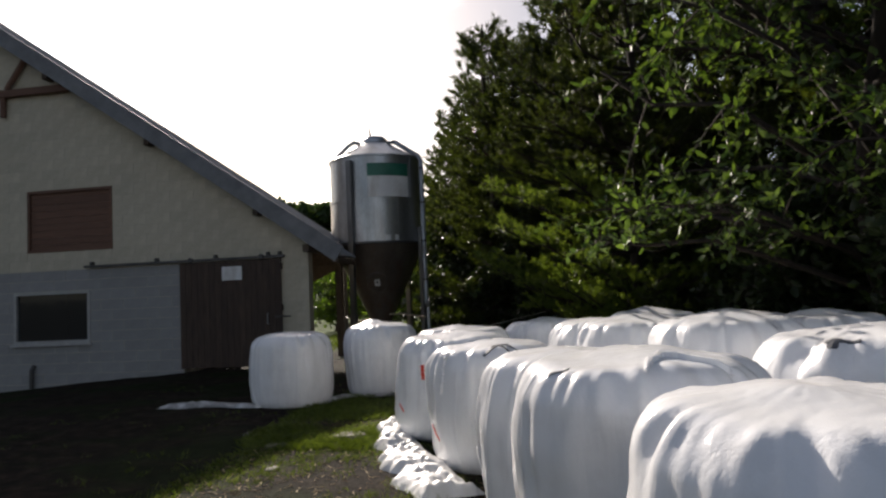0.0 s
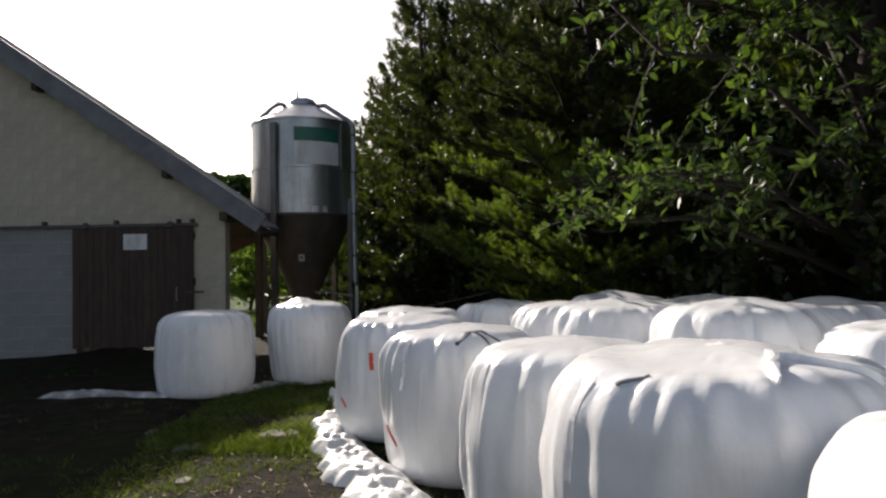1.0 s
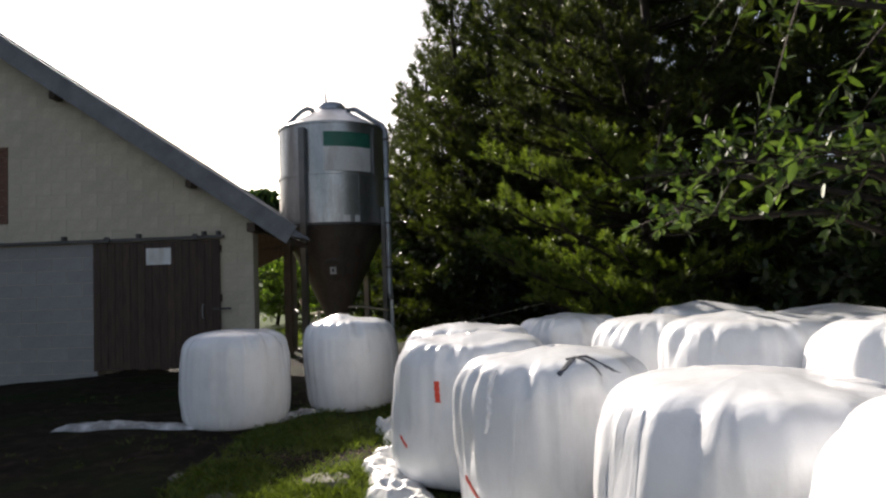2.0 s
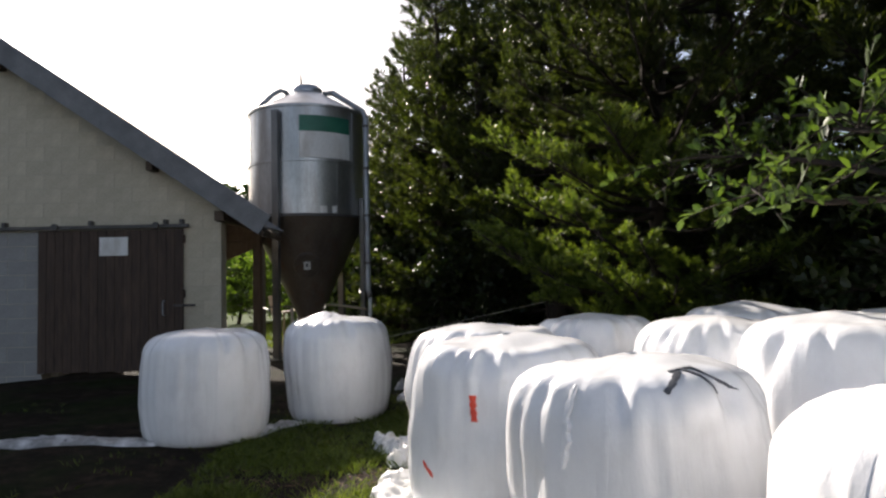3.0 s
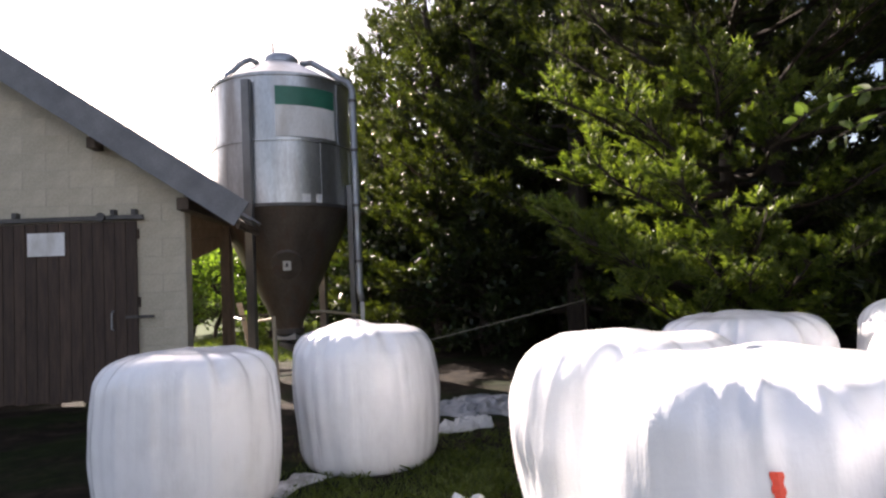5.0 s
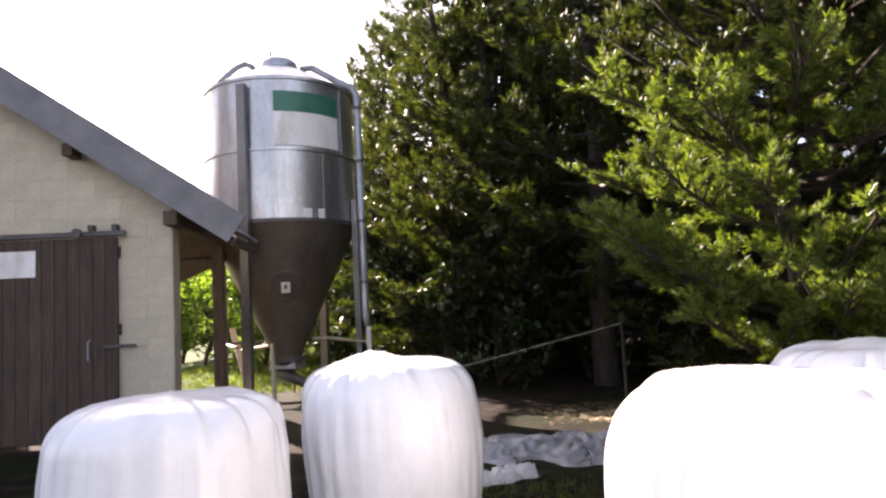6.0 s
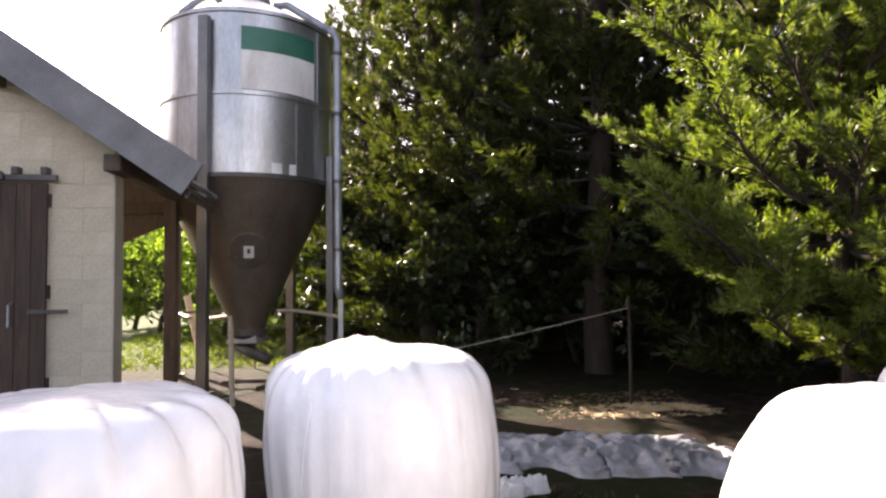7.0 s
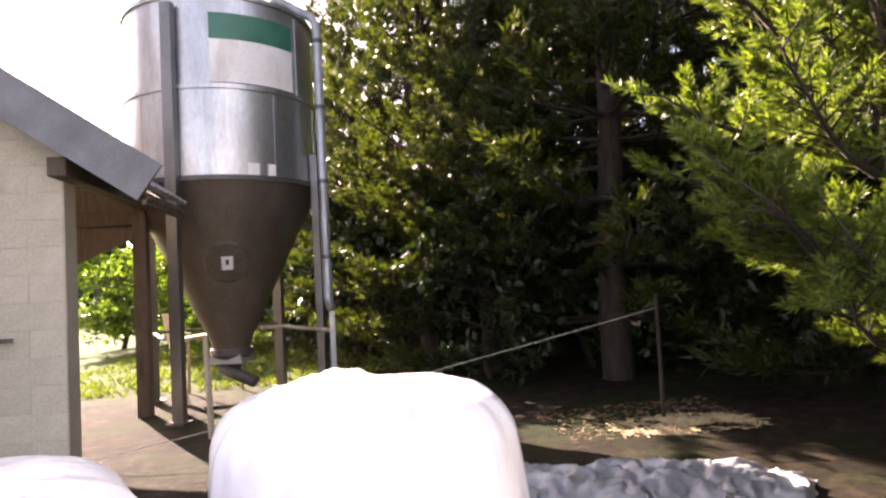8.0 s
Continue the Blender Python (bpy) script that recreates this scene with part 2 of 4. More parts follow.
def box(x0, x1, y0, y1, z0, z1, bevel=0.0, bm=None):
    own = bm is None
    bm = bmesh.new() if own else bm
    made = bmesh.ops.create_cube(bm, size=1.0, matrix=Matrix.LocRotScale(((x0 + x1) / 2, (y0 + y1) / 2, (z0 + z1) / 2), None, (x1 - x0, y1 - y0, z1 - z0)))
    if bevel:
        edges = list({e for v in made["verts"] for e in v.link_edges})
        bmesh.ops.bevel(bm, geom=edges, offset=bevel, segments=2, affect="EDGES", profile=0.6)
    return bm


def tube(points, radii, seg=10, cap=True):
    """A round bar through points, as a bmesh."""
    bm = bmesh.new()
    pts = [Vector(p) for p in points]
    if isinstance(radii, (int, float)):
        radii = [radii] * len(pts)
    rings, side = [], None
    for i, p in enumerate(pts):
        d = (pts[min(i + 1, len(pts) - 1)] - pts[max(i - 1, 0)]).normalized()
        if side is None:
            side = d.cross(Vector((0.31, 0.2, 0.93)) if abs(d.z) < 0.9 else Vector((1, 0.1, 0))).normalized()
        side = (side - d * side.dot(d)).normalized()
        up = d.cross(side)
        rings.append([bm.verts.new(p + (side * math.cos(a) + up * math.sin(a)) * radii[i]) for a in (2 * math.pi * k / seg for k in range(seg))])
    for a, b in zip(rings, rings[1:]):
        for k in range(seg):
            bm.faces.new((a[k], a[(k + 1) % seg], b[(k + 1) % seg], b[k]))
    if cap:
        bm.faces.new(rings[0][::-1])
        bm.faces.new(rings[-1])
    return bm


def lathe(profile, seg=48, closed=False):
    """A turned shape: profile of (radius, z)."""
    bm = bmesh.new()
    rings = [[bm.verts.new((r * math.cos(2 * math.pi * k / seg), r * math.sin(2 * math.pi * k / seg), z)) for k in range(seg)] for r, z in profile]
    for a, b in zip(rings, rings[1:]):
        for k in range(seg):
            bm.faces.new((a[k], a[(k + 1) % seg], b[(k + 1) % seg], b[k]))
    if closed:
        bm.faces.new(rings[0][::-1])
        bm.faces.new(rings[-1])
    return bm


def ground_height(x, y):
    h = 0.035 * noise.noise(Vector((x * 0.5, y * 0.5, 1.3))) + 0.02 * noise.noise(Vector((x * 1.7, y * 1.7, 7.1)))
    dip = max(0.0, min(1.0, (-7.0 - x) / 6.0))
    rise = max(0.0, min(1.0, (math.hypot(x - 2, y - 10) - 40) / 120.0))
    return h - 0.45 * dip * (1 - rise) + 3.0 * rise * rise


# ---- ground ----
def spread(lo, hi, fine, far):
    mid = np.arange(lo, hi + 1e-6, fine)
    out, step, v = [], fine, hi
    while v < far:
        step *= 1.35
        v += step
        out.append(v)
    inn, step, v = [], fine, lo
    while v > -far:
        step *= 1.35
        v -= step
        inn.append(v)
    return inn[::-1] + list(mid) + out


gx, gy = spread(-9.0, 7.0, 0.14, 900.0), spread(-2.0, 20.0, 0.14, 900.0)
gv = [(x, y, ground_height(x, y)) for y in gy for x in gx]
gn = len(gx)
gf = [(j * gn + i, j * gn + i + 1, (j + 1) * gn + i + 1, (j + 1) * gn + i) for j in range(len(gy) - 1) for i in range(gn - 1)]
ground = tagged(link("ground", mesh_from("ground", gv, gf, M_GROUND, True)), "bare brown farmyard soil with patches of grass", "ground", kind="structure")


# ---- barn ----
WALL_Y, CORNER = 14.22, -4.46
RIDGE_X, RIDGE_Z, EAVE_X, EAVE_Z = -15.0, 10.26, -3.62, 2.45
SLOPE = (RIDGE_Z - EAVE_Z) / (RIDGE_X - EAVE_X)
roof_z = lambda x: EAVE_Z + SLOPE * (x - EAVE_X) if x > RIDGE_X else EAVE_Z + SLOPE * (2 * RIDGE_X - x - EAVE_X)
barn = thing("barn", pose(0, 0, 0), "large whitewashed block barn with a grey gable roof", "barn")


def wall_polygon(name, outline, y0, y1, material, parent, label=""):
    """An upright slab: outline of (x, z), thick from y0 to y1."""
    bm = bmesh.new()
    a = [bm.verts.new((x, y0, z)) for x, z in outline]
    b = [bm.verts.new((x, y1, z)) for x, z in outline]
    bm.faces.new(a)
    bm.faces.new(b[::-1])
    n = len(a)
    for i in range(n):
        bm.faces.new((a[i], b[i], b[(i + 1) % n], a[(i + 1) % n]))
    bmesh.ops.recalc_face_normals(bm, faces=bm.faces)
    return part(name, bm, material, parent, label)


WY1 = WALL_Y + 0.26
DOOR = (-7.57, -5.12, 2.46)
UPWIN = (-11.68, -9.41, 2.98, 4.47)
LOWIN = (-12.08, -10.0, 0.73, 1.99)
# the gable wall in strips round its openings
for x0, x1, z0 in ((DOOR[1], CORNER, -0.3), (DOOR[0], DOOR[1], DOOR[2])):
    wall_polygon("wall", [(x0, z0), (x1, z0), (x1, roof_z(x1) - 0.125), (x0, roof_z(x0) - 0.125)], WALL_Y, WY1, M_MORTAR, barn)
wall_polygon("wall", [(UPWIN[1], -0.8), (DOOR[0], -0.8), (DOOR[0], roof_z(DOOR[0]) - 0.125), (UPWIN[1], roof_z(UPWIN[1]) - 0.125)], WALL_Y, WY1, M_MORTAR, barn)
wall_polygon("wall", [(UPWIN[0], UPWIN[3]), (UPWIN[1], UPWIN[3]), (UPWIN[1], roof_z(UPWIN[1]) - 0.125), (UPWIN[0], roof_z(UPWIN[0]) - 0.125)], WALL_Y, WY1, M_MORTAR, barn)
wall_polygon("wall", [(UPWIN[0], LOWIN[3]), (UPWIN[1], LOWIN[3]), (UPWIN[1], UPWIN[2]), (UPWIN[0], UPWIN[2])], WALL_Y, WY1, M_MORTAR, barn)
wall_polygon("wall", [(LOWIN[0], -1.0), (UPWIN[1], -1.0), (UPWIN[1], LOWIN[2]), (LOWIN[0], LOWIN[2])], WALL_Y, WY1, M_MORTAR, barn)
wall_polygon("wall", [(LOWIN[1], LOWIN[2]), (UPWIN[1], LOWIN[2]), (UPWIN[1], LOWIN[3]), (LOWIN[1], LOWIN[3])], WALL_Y, WY1, M_MORTAR, barn)
wall_polygon("wall", [(2 * RIDGE_X - CORNER, -1.0), (LOWIN[0], -1.0), (LOWIN[0], LOWIN[3]), (UPWIN[0], LOWIN[3]), (UPWIN[0], roof_z(UPWIN[0]) - 0.125), (RIDGE_X, RIDGE_Z - 0.125), (2 * RIDGE_X - CORNER, roof_z(CORNER) - 0.125)], WALL_Y, WY1, M_MORTAR, barn)
part("side_wall", box(-7.7, -7.45, WY1, 16.5, -0.6, 4.4), M_BLOCK, barn)
part("side_wall", box(-25.4, -25.15, WY1, 16.5, -1.0, 3.0), M_BLOCK, barn)
wall_polygon("back_wall", [(-25.4, -1.0), (-7.5, -1.0), (-7.5, roof_z(-7.5) - 0.125), (RIDGE_X, RIDGE_Z - 0.125), (-25.4, roof_z(-25.4) - 0.125)], 16.5, 16.7, M_BLOCK, barn)

# roof: two slabs with a corrugated outer face and boarded underside
VERGE_Y, BACK_Y = 13.85, 16.75


def roof_slab(name, material, lift, thick, x_a, z_a, x_b, z_b, y0, y1, wave=0.0, parent=None, label=""):
    d = Vector((x_b - x_a, 0, z_b - z_a))
    n = Vector((-d.z, 0, d.x)).normalized()
    n = n if n.z > 0 else -n
    a, b = Vector((x_a, 0, z_a)) + n * lift, Vector((x_b, 0, z_b)) + n * lift
    bm = bmesh.new()
    steps = int((y1 - y0) / 0.09) if wave else 1
    lo, hi = [], []
    for i in range(steps + 1):
        y = y0 + (y1 - y0) * i / steps
        up = n * (thick + wave * (0.5 + 0.5 * math.sin(i * math.pi / 1.0 + 0.5)))
        lo.append((bm.verts.new((a.x, y, a.z)), bm.verts.new((b.x, y, b.z))))
        hi.append((bm.verts.new((a.x + up.x, y, a.z + up.z)), bm.verts.new((b.x + up.x, y, b.z + up.z))))
    for i in range(steps):
        for s in (lo, hi):
            bm.faces.new((s[i][0], s[i + 1][0], s[i + 1][1], s[i][1]))
        for k in (0, 1):
            bm.faces.new((lo[i][k], hi[i][k], hi[i + 1][k], lo[i + 1][k]))
    for i in (0, steps):
        bm.faces.new((lo[i][0], lo[i][1], hi[i][1], hi[i][0]))
    bmesh.ops.recalc_face_normals(bm, faces=bm.faces)
    return part(name, bm, material, parent, label)


# the eave overhang stops short of the silo; behind it the roof ends at the wall plate
CUT_Y, CUT_X = 15.15, CORNER + 0.16
roof_slab("roof", M_ROOF, 0.0, 0.02, RIDGE_X, RIDGE_Z, EAVE_X, EAVE_Z, VERGE_Y, CUT_Y, 0.045, barn, "grey corrugated roof sheets")
roof_slab("roof", M_ROOF, 0.0, 0.02, RIDGE_X, RIDGE_Z, CUT_X, roof_z(CUT_X), CUT_Y + 0.003, BACK_Y, 0.045, barn, "grey corrugated roof sheets")
roof_slab("roof", M_ROOF, 0.0, 0.02, RIDGE_X, RIDGE_Z, 2 * RIDGE_X - EAVE_X, EAVE_Z, VERGE_Y, BACK_Y, 0.045, barn, "grey corrugated roof sheets")
roof_slab("verge_board", M_VERGE, -0.13, 0.375, RIDGE_X, RIDGE_Z, EAVE_X, EAVE_Z, VERGE_Y - 0.045, VERGE_Y - 0.005, 0, barn, "grey weathered timber verge board")
roof_slab("soffit", M_SOFFIT, -0.10, 0.03, RIDGE_X, RIDGE_Z, EAVE_X + 0.05, EAVE_Z - 0.02, VERGE_Y + 0.005, CUT_Y - 0.05, 0, barn, "brown boards under the roof overhang")
roof_slab("soffit", M_SOFFIT, -0.10, 0.03, RIDGE_X, RIDGE_Z, CUT_X, roof_z(CUT_X), CUT_Y - 0.045, BACK_Y - 0.05, 0, barn, "brown boards under the roof overhang")
part("eave_board", box(EAVE_X - 0.05, EAVE_X - 0.01, VERGE_Y + 0.005, CUT_Y, EAVE_Z - 0.14, EAVE_Z - 0.03, 0.004), M_TIMBER, barn)
part("wall_plate", box(CORNER - 0.02, CORNER + 0.14, VERGE_Y + 0.08, 16.6, 2.60, 2.77, 0.01), M_TIMBER, barn, "timber wall plate jutting past the gable")
for y in (16.4,):
    part("post", box(CORNER - 0.10, CORNER + 0.06, y, y + 0.16, -0.2, 2.595, 0.008), M_TIMBER, barn, "dark timber post under the eave")
    part("tie_beam", box(-7.45, CORNER + 0.10, y + 0.17, y + 0.27, 2.42, 2.595, 0.008), M_TIMBER, barn)
wall_polygon("gable_board", [(-7.2, 1.3), (-5.82, 1.69), (-5.16, 2.03), (-4.5, 2.31), (-4.23, 2.38), (-4.34, 2.74), (-7.2, 4.3)], 16.68, 16.71, M_SOFFIT, barn, "dark boarding closing the far gable")
for k in range(12):
    x = -5.6 - k * 0.9
    y = VERGE_Y + 0.1
    if k % 3 == 0:
        part("purlin", box(x - 0.06, x + 0.06, y, WALL_Y, roof_z(x) - 0.31, roof_z(x) - 0.16, 0.006), M_TIMBER, barn)
# hoist beam and brace high on the gable
part("hoist_beam", box(-12.5, -10.45, WALL_Y - 0.16, WALL_Y - 0.016, 6.90, 7.08, 0.01), M_SHUTTER, barn, "brown timber beam on the gable")
part("hoist_brace", tube([(-12.3, WALL_Y - 0.09, 6.89), (-12.3, WALL_Y - 0.09, 6.4)], 0.07, 6), M_SHUTTER, barn)
part("hoist_brace", tube([(-12.2, WALL_Y - 0.09, 7.1), (-11.7, WALL_Y - 0.09, 7.8)], 0.07, 6), M_SHUTTER, barn)

# sliding door with its rail
door = thing("door_1", pose(0, 0, 0), "dark brown boarded sliding barn door, shut", "door", kind="structure")
x, i = DOOR[0] - 0.04, 0
while x < DOOR[1] + 0.02:
    part("board", box(x, min(x + 0.142, DOOR[1] + 0.04), WALL_Y - 0.075, WALL_Y - 0.04, 0.04 + 0.01 * (i % 3), 2.50, 0.004), M_DOOR, door)
    x, i = x + 0.148, i + 1
for z in (0.35, 1.30, 2.25):
    part("ledge", box(DOOR[0] - 0.04, DOOR[1] + 0.04, WALL_Y - 0.038, WALL_Y - 0.004, z, z + 0.14, 0.004), M_DOOR, door)
part("handle", tube([(-5.42, WALL_Y - 0.08, 1.0), (-5.42, WALL_Y - 0.14, 1.02), (-5.42, WALL_Y - 0.14, 1.24), (-5.42, WALL_Y - 0.08, 1.26)], 0.012, 6), M_PIPE, door, "pale metal pull handle")
part("latch_bar", box(-5.26, -4.88, WALL_Y - 0.10, WALL_Y - 0.077, 1.15, 1.19, 0.004), M_DARKSTEEL, door, "dark iron latch bar")
part("sign_plate", box(-6.54, -6.05, WALL_Y - 0.09, WALL_Y - 0.077, 2.05, 2.37, 0.003), M_WHITE, door, "blank white sign plate")
rail = thing("door_rail", pose(0, 0, 0), "dark steel sliding rail bolted across the gable wall", "door rail")
part("rail_bar", box(-10.10, -5.0, WALL_Y - 0.11, WALL_Y - 0.05, 2.52, 2.58, 0.006), M_DARKSTEEL, rail)
for x in (-9.9, -8.2, -6.7, -5.4, -5.12):
    part("bracket", box(x - 0.03, x + 0.03, WALL_Y - 0.12, WALL_Y - 0.002, 2.582, 2.66, 0.006), M_DARKSTEEL, rail)
for x in (-7.3, -5.55):
    part("roller", lathe([(0.002, -0.02), (0.06, -0.02), (0.06, 0.02), (0.002, 0.02)], 14), M_DARKSTEEL, rail, m=pose(x, WALL_Y - 0.13, 2.56, 90, 0, 0))

# boarded upper opening
hatch = thing("window_2", pose(0, 0, 0), "brown boarded shutter closing the upper gable opening", "shutter", kind="structure")
n_b = 9
for i in range(n_b):
    z = UPWIN[2] + (UPWIN[3] - UPWIN[2]) * i / n_b
    part("board", box(UPWIN[0] + 0.03, UPWIN[1] - 0.03, WALL_Y + 0.03, WALL_Y + 0.06, z + 0.003, z + (UPWIN[3] - UPWIN[2]) / n_b - 0.003, 0.003), M_SHUTTER, hatch)
for x0, x1, z0, z1 in ((UPWIN[0] - 0.02, UPWIN[1] + 0.02, UPWIN[3] - 0.05, UPWIN[3] + 0.02), (UPWIN[0] - 0.02, UPWIN[1] + 0.02, UPWIN[2] - 0.02, UPWIN[2] + 0.05),
                       (UPWIN[0] - 0.02, UPWIN[0] + 0.05, UPWIN[2] + 0.05, UPWIN[3] - 0.05), (UPWIN[1] - 0.05, UPWIN[1] + 0.02, UPWIN[2] + 0.05, UPWIN[3] - 0.05)):
    part("frame_board", box(x0, x1, WALL_Y - 0.025, WALL_Y + 0.025, z0, z1, 0.004), M_SHUTTER, hatch)
# lower window
win = thing("window_1", pose(0, 0, 0), "wide barn window with a white painted frame", "window", kind="structure")
for x0, x1, z0, z1 in ((LOWIN[0], LOWIN[1], LOWIN[3] - 0.07, LOWIN[3]), (LOWIN[0], LOWIN[1], LOWIN[2], LOWIN[2] + 0.07),
                       (LOWIN[0], LOWIN[0] + 0.07, LOWIN[2] + 0.07, LOWIN[3] - 0.07), (LOWIN[1] - 0.07, LOWIN[1], LOWIN[2] + 0.07, LOWIN[3] - 0.07)):
    part("window_frame", box(x0, x1, WALL_Y - 0.03, WALL_Y + 0.07, z0, z1, 0.006), M_FRAME, win)
for x0, x1 in ((LOWIN[0] + 0.07, LOWIN[1] - 0.07),):
    part("pane", box(x0, x1, WALL_Y + 0.035, WALL_Y + 0.041, LOWIN[2] + 0.07, LOWIN[3] - 0.07), M_GLASS, win)
part("window_sill", box(LOWIN[0] - 0.06, LOWIN[1] + 0.06, WALL_Y - 0.09, WALL_Y - 0.007, LOWIN[2] - 0.06, LOWIN[2] - 0.003, 0.008), M_FRAME, win)
# rainwater pipe stub by the wall foot
stub = thing("drain_pipe", pose(-11.55, WALL_Y - 0.08, 0), "short dark drain pipe at the wall foot", "pipe")
part("pipe", tube([(0, 0, -0.5), (0, 0, 0.1), (0.03, 0.06, 0.22)], 0.05, 10), M_DARKSTEEL, stub)


# ---- feed silo ----
SILO = (-3.53, 17.09)
FRONT = math.atan2(-0.988, 0.155)
SR, S_BOT, S_TOP = 1.249, 2.88, 5.12
silo = thing("feed_silo", pose(SILO[0], SILO[1], 0), "galvanised steel feed silo with a conical hopper", "silo")


def ring_patch(r, a0, a1, z0, z1, thick, seg=16):
    bm = bmesh.new()
    cols = []
    for i in range(seg + 1):
        a = FRONT + radians(a0 + (a1 - a0) * i / seg)
        cols.append([bm.verts.new((q * math.cos(a), q * math.sin(a), z)) for q, z in ((r, z0), (r + thick, z0), (r + thick, z1), (r, z1))])
    for a, b in zip(cols, cols[1:]):
        for k in range(4):
            bm.faces.new((a[k], b[k], b[(k + 1) % 4], a[(k + 1) % 4]))
    bm.faces.new(cols[0])
    bm.faces.new(cols[-1][::-1])
    bmesh.ops.recalc_face_normals(bm, faces=bm.faces)
    return bm


Z_SEAM = 3.99
part("lower_ring", lathe([(SR, S_BOT), (SR, Z_SEAM)], 64), M_STEEL, silo, smooth=True)
part("upper_ring", lathe([(SR - 0.015, Z_SEAM - 0.03), (SR - 0.015, S_TOP)], 64), M_STEEL, silo, smooth=True)
for z, r, h in ((Z_SEAM, SR, 0.05), (S_BOT, SR, 0.06), (S_TOP, SR - 0.012, 0.05)):
    part("band", lathe([(r, z - h / 2), (r + 0.025, z - h / 2), (r + 0.025, z + h / 2), (r, z + h / 2)], 64), M_DARKSTEEL if z < 3 else M_STEEL, silo)
part("hopper", lathe([(SR - 0.01, S_BOT), (0.27, 0.86), (0.25, 0.74)], 64), M_HOPPER, silo, "weathered steel hopper cone, tinted brown for the ground's reflection", smooth=True)
part("outlet", lathe([(0.25, 0.74), (0.28, 0.74), (0.28, 0.66), (0.12, 0.50), (0.10, 0.42), (0.02, 0.42)], 24), M_DARKSTEEL, silo)
part("chute", lathe([(0.26, 0.72), (0.34, 0.55), (0.30, 0.55), (0.24, 0.70)], 4), M_PIPE, silo, "pale sheet-metal chute under the hopper", m=pose(0, 0, 0, 0, 0, 30))
part("auger", tube([(-0.12, -0.1, 0.50), (0.34, -0.32, 0.30)], [0.085, 0.075], 12), M_DARKSTEEL, silo, "dark steel feed auger stub", smooth=True)
part("roof_cone", lathe([(SR + 0.02, S_TOP + 0.02), (0.36, S_TOP + 0.53), (0.33, S_TOP + 0.55)], 64), M_STEEL, silo, smooth=True)
part("cap", lathe([(0.33, S_TOP + 0.54), (0.33, S_TOP + 0.64), (0.27, S_TOP + 0.71), (0.01, S_TOP + 0.74)], 32), M_STEEL, silo, smooth=True)
part("spike", tube([(-0.13, 0, S_TOP + 0.70), (-0.14, 0, S_TOP + 1.0)], [0.03, 0.016], 8), M_DARKSTEEL, silo)
part("green_panel", ring_patch(SR - 0.010, -5, 45.4, 4.575, 4.90, 0.014), M_GREEN, silo, "plain green painted panel")
part("white_panel", ring_patch(SR - 0.010, -5, 45.4, 4.04, 4.572, 0.016), M_WHITE, silo, "plain white painted panel")
part("label_plate", ring_patch(SR + 0.002, 13.5, 20, 2.915, 3.06, 0.006, 4), M_WHITE, silo)
part("label_plate", ring_patch(SR + 0.002, 25, 30, 2.915, 3.06, 0.006, 4), M_WHITE, silo)
# sheet joints
for a in range(-170, 190, 40):
    part("sheet_joint", ring_patch(SR - 0.006, a, a + 1.6, S_BOT + 0.05, Z_SEAM - 0.05, 0.012, 2), M_STEEL, silo)
for a in range(-150, 210, 40):
    part("sheet_joint", ring_patch(SR - 0.020, a, a + 1.6, Z_SEAM + 0.05, S_TOP - 0.05, 0.012, 2), M_STEEL, silo)
# a round inspection hatch with a small plate on the cone
cone_r = lambda z: 0.27 + (SR - 0.28) * (z - 0.86) / (S_BOT - 0.86)
tilt = math.degrees(math.atan2(SR - 0.28, S_BOT - 0.86))
hz = 1.88
hm = Matrix.Rotation(FRONT, 4, "Z") @ pose(cone_r(hz) + 0.01, 0, hz, 0, 90 + tilt, 0)
part("inspection_hatch", lathe([(0.001, 0.03), (0.26, 0.03), (0.28, 0.0), (0.28, -0.02)], 32), M_HOPPER, silo, m=hm)
part("hatch_plate", box(-0.09, 0.09, -0.07, 0.07, 0.032, 0.040, 0.002), M_WHITE, silo, "small white plate with a dark mark", m=hm)
part("hatch_mark", box(-0.05, 0.02, -0.02, 0.02, 0.041, 0.044), M_BLACK, silo, m=hm)
for k, a in enumerate((-26, 62, 148, 236)):
    q = FRONT + radians(a)
    c, s = math.cos(q), math.sin(q)
    leg = part("leg", box(-0.05, 0.05, -0.07, 0.07, -0.12, 5.0 if k in (0, 2) else S_BOT + 0.4, 0.006), M_LEG, silo, m=pose((SR + 0.065) * c, (SR + 0.065) * s, 0, 0, 0, math.degrees(q)))
    part("foot_plate", box(-0.12, 0.12, -0.12, 0.12, -0.08, 0.025, 0.004), M_DARKSTEEL, leg)
    q2 = FRONT + radians(a + 90)
    if k > 1:
        part("brace", tube([((SR + 0.05) * c, (SR + 0.05) * s, 0.98), ((SR + 0.05) * math.cos(q2), (SR + 0.05) * math.sin(q2), 0.98)], 0.022, 6), M_DARKSTEEL, silo)
